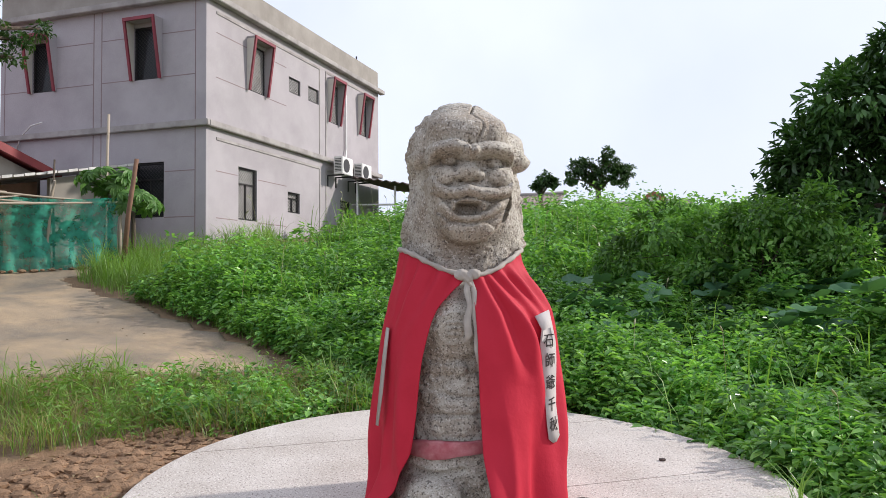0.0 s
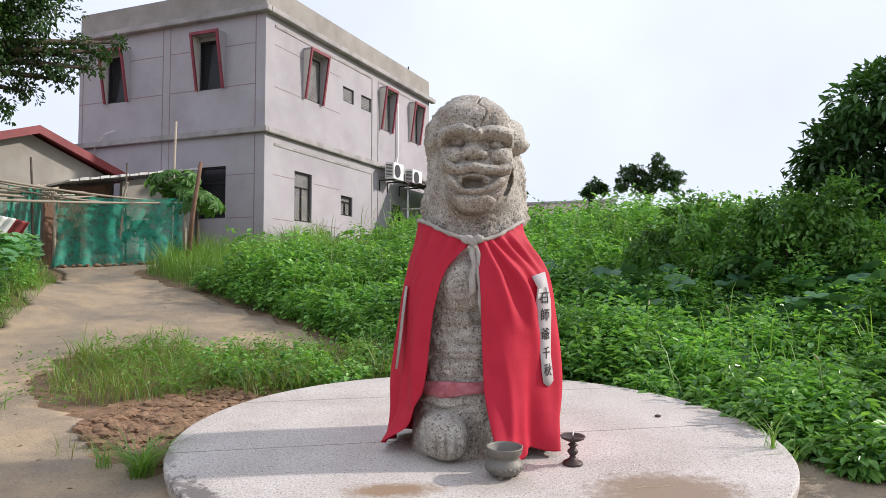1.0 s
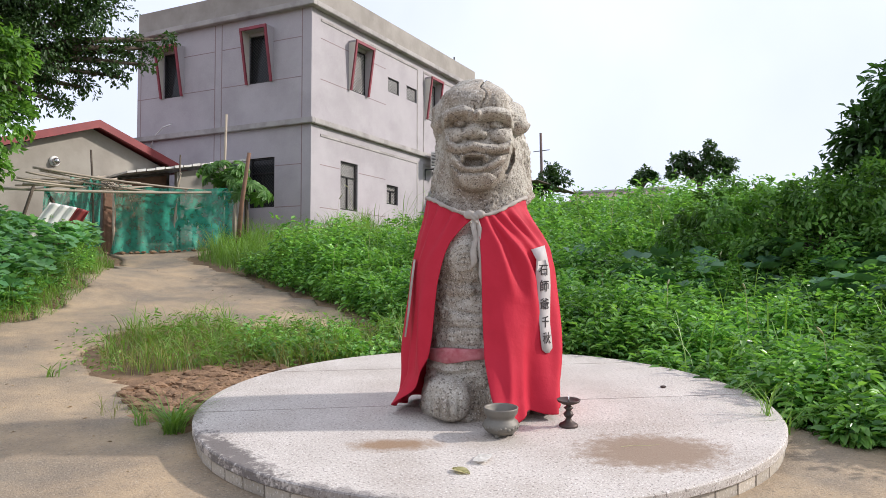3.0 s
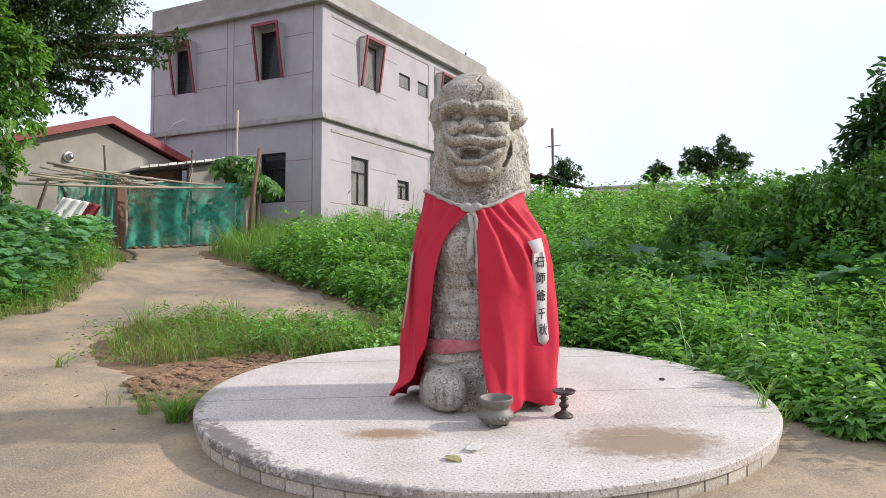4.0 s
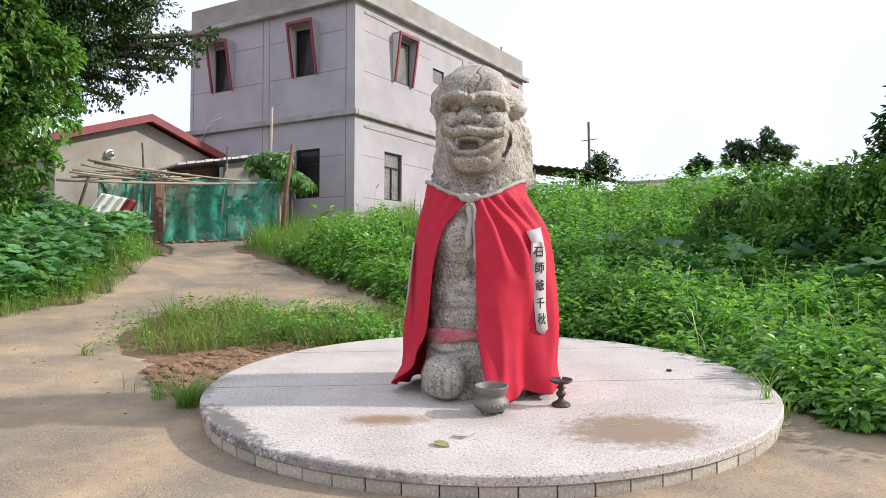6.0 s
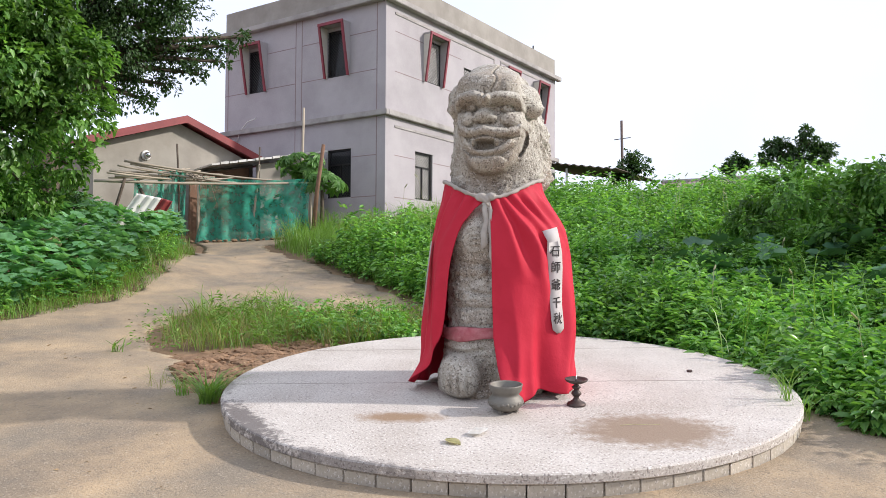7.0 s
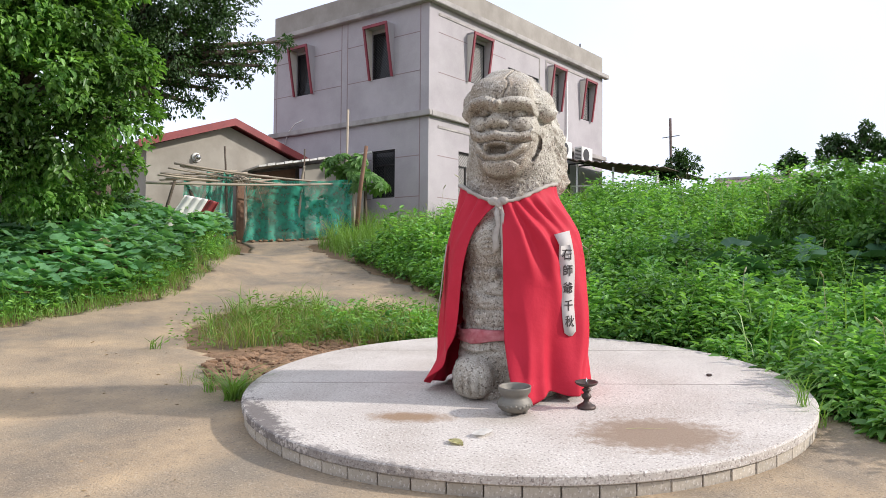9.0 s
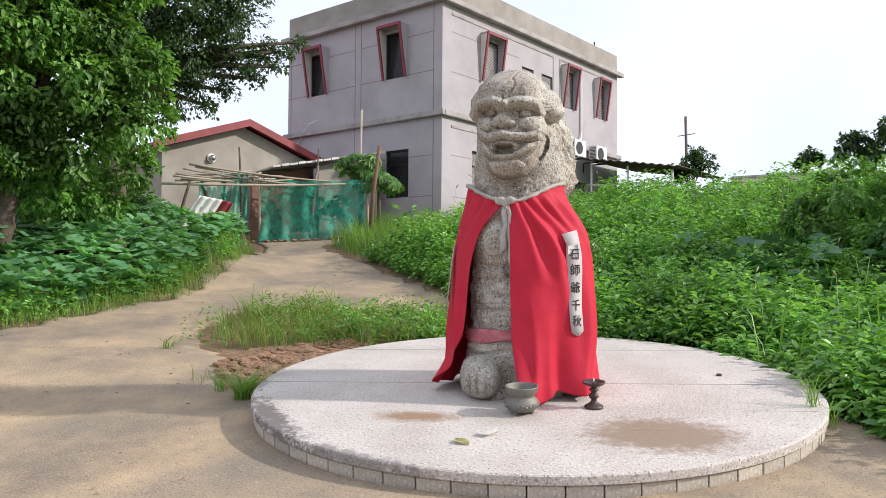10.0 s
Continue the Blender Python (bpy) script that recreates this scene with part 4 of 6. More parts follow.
    for cx, cz, sx, sz in ((-.10, 1.19, .042, .006), (-.10, 1.155, .046, .006), (-.10, 1.115, .042, .006), (-.14, 1.155, .006, .042), (-.06, 1.155, .006, .042)):
        g(cx, cz, sx, sz, .010, 4)
    raise_to(stroke([(-.32, .80), (-.16, .70), (0, .68), (.16, .70), (.32, .80)], .055, .030), stroke([(-.30, .92), (-.15, .90), (-.06, .92)], .035, .022),
             knob(-.055, .905, .045, .04, .055), knob(-.02, .80, .13, .085, .03), knob(-.02, .57, .24, .075, .018))
    out = out + stroke([(-.34, .845), (-.17, .755), (0, .735), (.17, .755), (.34, .845)], .014, -.02) + stroke([(-.3, .63), (-.1, .625), (.2, .64)], .013, -.015)
    raise_to(knob(-.235, .10, .19, .165, .19, 2.4), knob(.25, .10, .19, .165, .19, 2.4))
    for k in range(4):
        g(-.33 + .062 * k, .07, .010, .085, -.035)
        g(.16 + .062 * k, .07, .010, .085, -.035)
    g(0, .08, .05, .13, -.07)
    out = out + stroke([(-.36, .30), (-.2, .275), (-.05, .30)], .022, -.035)
    return out


def statue():
    nt, nz = 340, 430
    th = np.linspace(-np.pi, np.pi, nt, endpoint=False)
    z = np.concatenate([np.linspace(-0.10, 1.55, 190, endpoint=False), np.linspace(1.55, 2.40, 190, endpoint=False), 2.40 + 0.183 * np.sin(np.linspace(0, np.pi / 2, 50))])
    T, Z = np.meshgrid(th, z)
    W, F, B = profile(Z, P_WIDE), profile(Z, P_FRONT), profile(Z, P_BACK)
    yc, D = (B - F) / 2, (B + F) / 2
    e = np.where(np.cos(T) > 0, 0.86, 0.70)
    sn, cs = np.sign(np.sin(T)) * np.abs(np.sin(T)) ** e, np.sign(np.cos(T)) * np.abs(np.cos(T)) ** e
    X, Y = W * sn, yc - D * cs
    front = np.clip(cs * 2.2, 0, 1)
    Y = Y - bumps(X, Z) * front
    # ears: thick rounded flaps that hang beside the brow
    for side, lo, hi, out in ((-1, 2.13, 2.39, .055), (1, 2.11, 2.375, .095)):
        e2 = ((Y + .10) / .14) ** 2 + ((Z - (lo + hi) / 2) / ((hi - lo) / 2)) ** 2
        X = X + side * out * np.sqrt(np.clip(1 - np.abs(e2) ** 1.5, 0, 1)) * np.clip(side * sn * 3 - 1.0, 0, 1)
    # the shoulder mass behind the face is broader on one side
    hump = np.clip((Z - 1.56) / .12, 0, 1) * np.clip((2.32 - Z) / .25, 0, 1)
    X = X + hump * ((.02 + .085 * np.clip((Y + .05) / .45, 0, 1)) * np.clip(sn * 1.5, 0, 1) + .025 * np.clip(-sn * 1.5, 0, 1))
    # mane: wavy locks round the sides and back
    side = 1 - np.clip(cs * 1.5 + 0.1, 0, 1)
    mane = side * np.clip((Z - 1.5) / .1, 0, 1) * np.clip((2.55 - Z) / .15, 0, 1)
    lock = .017 * np.sin(T * 23 + 4 * np.sin(Z * 13)) + .008 * np.sin(Z * 55 + 6 * np.sin(T * 9))
    # tool marks and weathering
    co = np.stack([X, Y, Z], -1).reshape(-1, 3)
    rough = np.array([noise.noise(Vector(c) * 9.0) * .010 + noise.noise(Vector(c) * 28.0) * .008 + noise.noise(Vector(c) * 3.2) * .014 for c in co]).reshape(X.shape)
    crack = -.022 * np.exp(-((X - .05 - .02 * np.sin(Z * 30)) / .006) ** 2) * np.clip((Z - 2.22) / .03, 0, 1) * (Y < .1)
    face = np.clip(cs * 2, 0, 1) * np.clip((Z - 1.62) / .05, 0, 1)
    push = mane * lock + rough * (1.5 - 1.22 * face) + crack
    fade = np.clip((2.583 - Z) / .04, 0, 1)
    co = np.stack([X + push * sn * fade, Y - push * cs * fade, Z + push * (Z > 2.40)], -1).reshape(-1, 3)
    k = (np.arange(len(z) - 1)[:, None] * nt + np.arange(nt))
    k2 = (np.arange(len(z) - 1)[:, None] * nt + (np.arange(nt) + 1) % nt)
    loops = np.stack([k, k2, k2 + nt, k + nt], -1).ravel()
    starts = np.arange(k.size) * 4
    cap = np.arange((len(z) - 1) * nt, len(z) * nt)
    loops, starts = np.r_[loops, cap], np.r_[starts, len(loops)]
    ob = new("statue", quick_mesh("statue", co, loops, starts, M_STONE))
    ob.matrix_world = FACE
    return tagged(ob, "weathered granite guardian lion statue standing on platform", "statue")


statue()

# ---- red cape ----
C_WIDE = [(-0.1, .575), (.05, .575), (.2, .58), (.45, .59), (.75, .585), (1.08, .565), (1.29, .52), (1.42, .455), (1.5, .415), (1.57, .395), (1.64, .385)]
C_DEEP = [(-0.1, .56), (.1, .54), (.45, .52), (.75, .51), (1.08, .50), (1.29, .47), (1.42, .42), (1.5, .40), (1.57, .39), (1.64, .385)]
EDGE_L = [(-0.1, -.58), (.04, -.50), (.16, -.43), (.41, -.36), (.75, -.315), (.97, -.285), (1.19, -.235), (1.29, -.19), (1.38, -.10), (1.46, -.02), (1.6, -.02)]
EDGE_R = [(-0.1, .15), (.16, .09), (.41, .05), (.75, .035), (1.08, .03), (1.29, .02), (1.45, .0), (1.6, .0)]


def neck(phi):
    """Height of the cape's upper edge."""
    return 1.635 - 0.175 * np.exp(-(phi / 0.8) ** 2)


def cape_point(phi, z, out=0.0):
    w, d = profile(z, C_WIDE, .09) + out, profile(z, C_DEEP, .09) + out
    hang = np.clip((1.5 - z) / 1.5, 0, 1)
    turn = np.mod(phi + np.pi, 2 * np.pi) - np.pi
    fold = (.024 * np.sin(4 * phi + 1.9 + 1.4 * z) + .034 * np.sin(7.5 * phi - 2.8 * z + 0.5) * hang + .014 * np.sin(15 * phi + 4 * z) * hang) * (0.3 + 1.4 * hang)
    fold = fold + .034 * np.exp(-((turn - .42 - .42 * (1.5 - z)) / .09) ** 2) * np.clip((1.5 - z) * 4, 0, 1) * np.clip((z - .45) * 2, 0, 1) - .032 * np.exp(-((turn - .62 - .35 * (1.5 - z)) / .10) ** 2) * np.clip((1.5 - z) * 4, 0, 1) * np.clip((z - .6) * 2, 0, 1)
    fold = fold + .05 * np.exp(-((turn + .75 + .18 * (1.5 - z)) / .12) ** 2) * hang
    # creases that run down and outward from the tie, one side steeper than the other
    drop = np.clip(1.56 - z, 0, 2)
    pleat = .010 * np.sin(17 * phi + 1.0 + 3 * drop) * np.exp(-(drop / .30) ** 2)
    for start, run, width, amp, long in ((.04, .50, .055, .055, .75), (.12, 1.05, .060, .060, .62), (.34, 1.25, .055, .045, .50), (.62, .95, .060, .045, .45), (.95, .75, .06, .04, .5),
                                         (-.10, -.85, .055, .045, .50), (-.36, -.95, .06, .045, .45), (-.75, -.7, .06, .04, .5)):
        u = (turn - start - run * drop) / (width * (1 + 1.2 * drop))
        pleat = pleat + amp * (np.exp(-np.abs(u) ** 1.6) - .55 * np.exp(-((u - 1.5 * np.sign(run)) / .9) ** 2)) * np.clip(drop * 9, 0, 1) * np.clip((long - drop) / .3, 0, 1)
    # long hanging folds towards the hem
    for start, width, amp in ((.22, .07, .05), (.62, .09, .04), (1.02, .08, .06), (1.45, .10, .06), (-.95, .07, .06), (-1.25, .08, .06), (-1.6, .1, .05)):
        u = (turn - start - .10 * np.sin(2.5 * z + 6 * start)) / width
        pleat = pleat + amp * np.exp(-np.abs(u) ** 1.7) * np.clip((1.0 - z) / .9, 0, 1) ** 1.3
    flare = .26 * np.exp(-((turn + 1.25) / .38) ** 2) * np.clip((.30 - z) / .30, 0, 1) ** 1.5 + .05 * np.exp(-((turn - 0.35) / .2) ** 2) * np.clip((.12 - z) / .15, 0, 1)
    k = 1 + (1.2 * fold + 1.3 * pleat + flare)
    cx = .05 * np.clip((1.55 - z) / .3, 0, 1)
    return np.stack([cx + w * k * np.sin(phi), .14 + .10 * (np.cos(phi) < 0) * -np.cos(phi) - d * k * np.cos(phi), z + 0 * phi], -1)


def phi_of(x, z):
    cx = .05 * np.clip((1.55 - z) / .3, 0, 1)
    return np.arcsin(np.clip((x - cx) / profile(z, C_WIDE, .09), -1, 1))


cape = empty("cape", (0, 0, 0), "red cloth cape tied round the statue with a linen band", "cape")
cape.matrix_world = FACE


def cape_cloth():
    nu, nv = 260, 130
    u = np.linspace(0, 1, nu)
    v = np.linspace(0, 1, nv)
    U, V = np.meshgrid(u, v)
    zt = 1.635
    Z = zt * (1 - V) + 0.0 * U
    for _ in range(8):
        a, b = phi_of(profile(Z, EDGE_R, .03), Z), phi_of(profile(Z, EDGE_L, .03), Z) + 2 * np.pi
        PH = a + (b - a) * U
        signed = np.where(PH > np.pi, PH - 2 * np.pi, PH)
        top = neck(signed)
        # height of the slab under the hem, in the cape's own axes
        hem = 0.010 + .025 * np.sin(7 * PH) ** 2 + .05 * np.exp(-((signed - .75) / .3) ** 2) - .03 * np.exp(-((signed - .25) / .2) ** 2)
        p0 = cape_point(PH, np.full_like(PH, .05))
        gz = slope(0.13 + .902 * p0[..., 0] - .432 * p0[..., 1], -.43 + .432 * p0[..., 0] + .902 * p0[..., 1])
        Z = .5 * Z + .5 * (top + (gz + hem - top) * V)
    P = cape_point(PH, Z)
    k = (np.arange(nv - 1)[:, None] * nu + np.arange(nu - 1)).ravel()
    loops = np.stack([k, k + 1, k + 1 + nu, k + nu], 1).ravel()
    ob = new("cloth", quick_mesh("cloth", P.reshape(-1, 3), loops, np.arange(len(k)) * 4, M_RED))
    ob.parent = cape
    mod = ob.modifiers.new("thick", "SOLIDIFY")
    mod.thickness, mod.offset = 0.005, -1
    return tagged(ob, "bright red satin-like cloth with soft folds")


cape_cloth()


def ribbon(name, path, widths, normal, mat, parent, label="", thick=0.006):
    """A flat strip of cloth along a path."""
    pts = [Vector(p) for p in path]
    bm = bmesh.new()
    rows = []
    for i, p in enumerate(pts):
        d = (pts[min(i + 1, len(pts) - 1)] - pts[max(i - 1, 0)]).normalized()
        nrm = Vector(normal[i] if isinstance(normal, list) else normal)
        s = d.cross(nrm).normalized() * widths[i] / 2
        n2 = s.cross(d).normalized() * thick
        rows.append([bm.verts.new(p + s), bm.verts.new(p - s), bm.verts.new(p - s + n2), bm.verts.new(p + s + n2)])
    for r0, r1 in zip(rows, rows[1:]):
        for k in range(4):
            bm.faces.new((r0[k], r0[(k + 1) % 4], r1[(k + 1) % 4], r1[k]))
    bm.faces.new(rows[0])
    bm.faces.new(rows[-1][::-1])
    return part(name, bm, mat, parent, label, True)


# linen neck band, twisted, and its knot with two tails
ring = []
for k in range(73):
    phi = -math.pi + 2 * math.pi * k / 72
    zz = float(neck(np.array(phi))) + .012
    p = cape_point(np.array(phi), np.array(zz), 0.008)
    ring.append((float(p[0]), float(p[1]), float(p[2])))
v, f = tube_arrays(ring, [0.015 + 0.004 * math.sin(k * 2.3) for k in range(73)], 10)
band = mesh_object("neck_band", v, f, M_LINEN, cape, "grey-white linen tie band", True)
KX, KY, KZ = -0.015, 0.14 - 0.40, 1.462
bm = bmesh.new()
for dx, dz, r, sx in ((-.038, .012, .034, 1.4), (.036, .016, .032, 1.4), (0, -.004, .038, .9), (.012, -.04, .026, .8)):
    q = bmesh.ops.create_icosphere(bm, subdivisions=3, radius=r)
    bmesh.ops.transform(bm, matrix=Matrix.Translation((KX + dx, KY - .035, KZ + dz)) @ Matrix.Diagonal((sx, .8, 1, 1)), verts=q["verts"])
for vv in bm.verts:
    vv.co += Vector((0, -1, 0)) * .007 * math.sin(vv.co.x * 170 + vv.co.z * 60) * math.sin(vv.co.z * 120)
part("knot", bm, M_LINEN, cape, "grey-white linen knot", True)
tails = (([(0, -.035, -.01), (-.012, -.055, -.08), (.004, -.07, -.17), (-.018, -.085, -.26), (-.008, -.09, -.34), (-.03, -.085, -.385)], [.030, .042, .034, .046, .050, .012], (0.25, -1, 0.1)),
         ([(.012, -.03, -.01), (.034, -.05, -.09), (.026, -.065, -.20), (.046, -.075, -.32), (.040, -.08, -.43), (.056, -.075, -.53)], [.026, .034, .028, .036, .030, .014], (-0.35, -1, 0.1)))
for path, widths, facing in tails:
    ribbon("tie_end", [(KX + a, KY + b, KZ + c) for a, b, c in path], widths, facing, M_LINEN, cape, thick=.003)
# second strip hanging along the far edge
edge = [cape_point(np.array(-1.25), np.array(zz), 0.02) for zz in (1.15, .95, .75, .55)]
ribbon("side_strip", [tuple(float(c) for c in p) for p in edge], [.05, .06, .06, .04], (-1, -.3, 0), M_LINEN, cape, "grey weathered cloth strip")

# written strip sewn on the cape
LAB_Z = [1.235, 1.15, 1.05, .94, .80, .66, .55, .47, .44]
LAB_PHI = [.86, .885, .90, .91, .905, .90, .91, .925, .93]
lab_p, lab_n = [], []
for zz, ph in zip(LAB_Z, LAB_PHI):
    p = cape_point(np.array(ph), np.array(zz), .012)
    q = cape_point(np.array(ph + .02), np.array(zz), .012) - cape_point(np.array(ph - .02), np.array(zz), .012)
    t = Vector([float(c) for c in q]).normalized()
    lab_p.append(Vector([float(c) for c in p]))
    lab_n.append(Vector((t.y, -t.x, 0.0)).normalized())
strip = ribbon("written_strip", [tuple(p) for p in lab_p], [.14, .135, .13, .125, .125, .125, .12, .105, .03], [tuple(n) for n in lab_n], M_WHITECLOTH, cape, "white cloth strip with black brush characters")


def glyph(ch, centre, n, size, parent):
    cu = bpy.data.curves.new("character", "FONT")
    cu.body, cu.size, cu.align_x, cu.align_y, cu.extrude, cu.offset = ch, size, "CENTER", "CENTER", 0.0008, 0.0008
    tmp = bpy.data.objects.new("character", cu)
    scene.collection.objects.link(tmp)
    bpy.context.view_layer.update()
    me = bpy.data.meshes.new_from_object(tmp.evaluated_get(bpy.context.evaluated_depsgraph_get()))
    bpy.data.objects.remove(tmp)
    co = np.array([v.co for v in me.vertices])
    if len(co):
        mid = (co.min(0) + co.max(0)) / 2
        me.transform(Matrix.Translation(-Vector(mid)))
    me.materials.clear()
    me.materials.append(M_INK)
    ob = new("character", me)
    ob.parent = parent
    right = Vector((0, 0, 1)).cross(n).normalized()
    up = n.cross(right)
    ob.matrix_basis = Matrix.Translation(centre + n * .012) @ Matrix((right, up, n)).transposed().to_4x4()
    return ob


for ch, zz in zip("石師爺千秋", (1.065, .945, .81, .675, .555)):
    ph = float(np.interp(-zz, [-a for a in LAB_Z], LAB_PHI))
    p = cape_point(np.array(ph), np.array(zz), .012)
    q = cape_point(np.array(ph + .02), np.array(zz), .012) - cape_point(np.array(ph - .02), np.array(zz), .012)
    t = Vector([float(c) for c in q]).normalized()
    glyph(ch, Vector([float(c) for c in p]), Vector((t.y, -t.x, 0)).normalized(), .092, strip)

# sash round the statue's hips
sash_pts = []
for k in range(81):
    a = -math.pi + 2 * math.pi * k / 80
    zz = .435 + .02 * math.sin(a * 2 + .6)
    w, fr, bk = float(profile(zz, P_WIDE)), float(profile(zz, P_FRONT)), float(profile(zz, P_BACK))
    s_, c_ = math.copysign(abs(math.sin(a)) ** .86, math.sin(a)), math.copysign(abs(math.cos(a)) ** .86, math.cos(a))
    sash_pts.append((s_ * (w + .02), (bk - fr) / 2 - c_ * ((bk + fr) / 2 + .035), zz))
bm = bmesh.new()
prof = [(-.012, -.058), (.012, -.05), (.004, -.02), (.014, .005), (.004, .028), (.012, .048), (-.012, .056)]
rows = []
for k, p in enumerate(sash_pts):
    o = Vector((p[0], p[1] - .14, 0)).normalized()
    rows.append([bm.verts.new(Vector(p) + o * (a + .007 * math.sin(k * 1.7 + b * 60) + .005 * math.sin(k * .6 - b * 90)) + Vector((0, 0, b * (.92 + .16 * math.sin(k * .43)) - .012 * math.cos(k * math.pi / 20)))) for a, b in prof])
for r0, r1 in zip(rows, rows[1:]):
    for k in range(len(prof)):
        bm.faces.new((r0[k], r0[(k + 1) % len(prof)], r1[(k + 1) % len(prof)], r1[k]))
sash = part("sash", bm, M_PINK, None, "", True)
sash.matrix_world = FACE
tagged(sash, "faded pinkish red cloth sash round statue's hips", "sash")


# ---- offerings on the platform ----
def on_slab(x, y, turn=0.0):
    return Matrix.Translation((x, y, slope(x, y))) @ TILT_M @ Matrix.Rotation(radians(turn), 4, "Z")


censer = empty("censer", label="grey pewter incense bowl with raised scroll band", category="censer")
censer.matrix_world = on_slab(0.53, -0.90)
bm = bmesh.new()
lathe(bm, [(.066, .016), (.098, .03), (.122, .055), (.128, .08), (.118, .102), (.097, .12), (.094, .132), (.103, .146), (.114, .160), (.119, .192), (.121, .200), (.112, .202), (.107, .19), (.10, .16), (.088, .14), (.09, .11), (.02, .10)], 56)
part("bowl", bm, M_CENSER, censer, "", True)
bm = bmesh.new()
for k in range(26):
    a = 2 * math.pi * k / 26
    q = bmesh.ops.create_icosphere(bm, subdivisions=1, radius=.011)
    bmesh.ops.transform(bm, matrix=Matrix.Translation((.125 * math.cos(a), .125 * math.sin(a), .073 + .007 * math.sin(k * 2.1))) @ Matrix.Rotation(a, 4, "Z") @ Matrix.Diagonal((.5, 1.3, 1.2, 1)), verts=q["verts"])
part("scroll_band", bm, M_CENSER, censer, "raised scroll ornament", True)
for k in range(3):
    a = 2 * math.pi * (k + .25) / 3
    bm = bmesh.new()
    add_box(bm, (-.018, -.018, 0), (.018, .018, .032), Matrix.Translation((.07 * math.cos(a), .07 * math.sin(a), 0)), .006)
    part("foot", bm, M_CENSER, censer)
bm = bmesh.new()
lathe(bm, [(.01, .102), (.088, .102), (.085, .118), (.03, .124), (.005, .125)], 30)
part("ash", bm, M_PAPER, censer, "pale incense ash", True)

lampstand = empty("oil_lamp", label="small dark bronze oil lamp on baluster foot", category="lamp")
lampstand.matrix_world = on_slab(0.88, -0.47, 20)
bm = bmesh.new()
lathe(bm, [(.067, .0), (.07, .012), (.062, .022), (.045, .03), (.026, .045), (.018, .062), (.03, .076), (.038, .09), (.03, .104), (.018, .114), (.024, .128), (.036, .136), (.024, .146), (.016, .155), (.02, .16)], 40)
part("stem", bm, M_IRON, lampstand, "", True)
bm = bmesh.new()
lathe(bm, [(.018, .16), (.05, .168), (.078, .182), (.086, .197), (.082, .199), (.07, .188), (.03, .178), (.005, .176)], 40)
part("dish", bm, M_IRON, lampstand, "", True)
bm = bmesh.new()
lathe(bm, [(.009, .176), (.007, .20), (.002, .228)], 10)
ob = part("spike", bm, M_STEEL, lampstand, "pale candle spike", True)

bm = bmesh.new()
for i in range(7):
    for j in range(4):
        bm.verts.new((.15 * (i / 6 - .5), .09 * (j / 3 - .5), .022 + .003 * math.sin(i * 1.1) + .002 * math.cos(j * 1.5 + i)))
bm.verts.ensure_lookup_table()
for i in range(6):
    for j in range(3):
        k = i * 4 + j
        bm.faces.new([bm.verts[q] for q in (k, k + 4, k + 5, k + 1)])
bmesh.ops.solidify(bm, geom=bm.faces[:], thickness=.002)
bmesh.ops.recalc_face_normals(bm, faces=bm.faces[:])
slip = part("paper_slip", bm, M_PAPER)
slip.matrix_world = on_slab(.64, -1.46, 100)
tagged(slip, "crumpled white paper slip lying on the platform", "paper")
bm = bmesh.new()
for i in range(6):
    w = (.004, .030, .042, .040, .026, .003)[i]
    for j in (-1, 0, 1):
        bm.verts.new((.13 * (i / 5 - .5), w * j, .006 + .010 * abs(j) + .005 * math.sin(i * .9)))
bm.verts.ensure_lookup_table()
for i in range(5):
    for j in range(2):
        k = i * 3 + j
        bm.faces.new([bm.verts[q] for q in (k, k + 3, k + 4, k + 1)])
bmesh.ops.solidify(bm, geom=bm.faces[:], thickness=.0015)
bmesh.ops.recalc_face_normals(bm, faces=bm.faces[:])
fallen = part("fallen_leaf", bm, M_DRYLEAF)
fallen.matrix_world = on_slab(.61, -1.71, -10)
tagged(fallen, "curled yellow-green fallen leaf lying on platform", "leaf")
bm = bmesh.new()
v, f = tube_arrays([(-.13, 0, .004), (-.04, .01, .008), (.06, -.005, .006), (.14, .01, .004)], [.0016, .0016, .0013, .0008], 6)
straw = mesh_object("straw", v, f, M_DRYLEAF)
bm.free()
straw.matrix_world = on_slab(1.45, -.72, 35)
tagged(straw, "thin dry straw lying on the brown stain", "straw")
bm = bmesh.new()
q = bmesh.ops.create_icosphere(bm, subdivisions=2, radius=.022)
for vv in q["verts"]:
    vv.co *= random.uniform(.8, 1.15)
bmesh.ops.transform(bm, matrix=Matrix.Diagonal((1.2, .9, .6, 1)), verts=q["verts"])
peb = part("pebble", bm, M_IRON)
peb.matrix_world = on_slab(1.25, 1.09) @ Matrix.Translation((0, 0, .010))
tagged(peb, "small dark pebble lying on platform", "pebble")

# ---- plants ----
FIELD_NEAR = [(-3.4, 4.0), (-1.9, 3.2), (-1.2, 2.3), (0.2, 2.3), (1.0, 2.05), (1.7, 1.55), (2.15, 0.95), (2.75, 0.55), (4.4, -0.1), (7.0, -1.8), (9.5, -1.8), (9.5, 7.5), (-4.0, 7.5), (-6.0, 5.7), (-5.0, 4.9)]
FIELD_MID = [(-7.4, 10.6), (-7.6, 6.7), (-6.9, 5.9), (-5.2, 5.1), (-4.0, 6.0), (-4.0, 7.5), (9.5, 7.5), (14, 7.5), (14, 15), (-7.4, 15)]
FIELD_FAR = [(-9.7, 15), (14, 15), (22, 34), (-9.7, 34)]
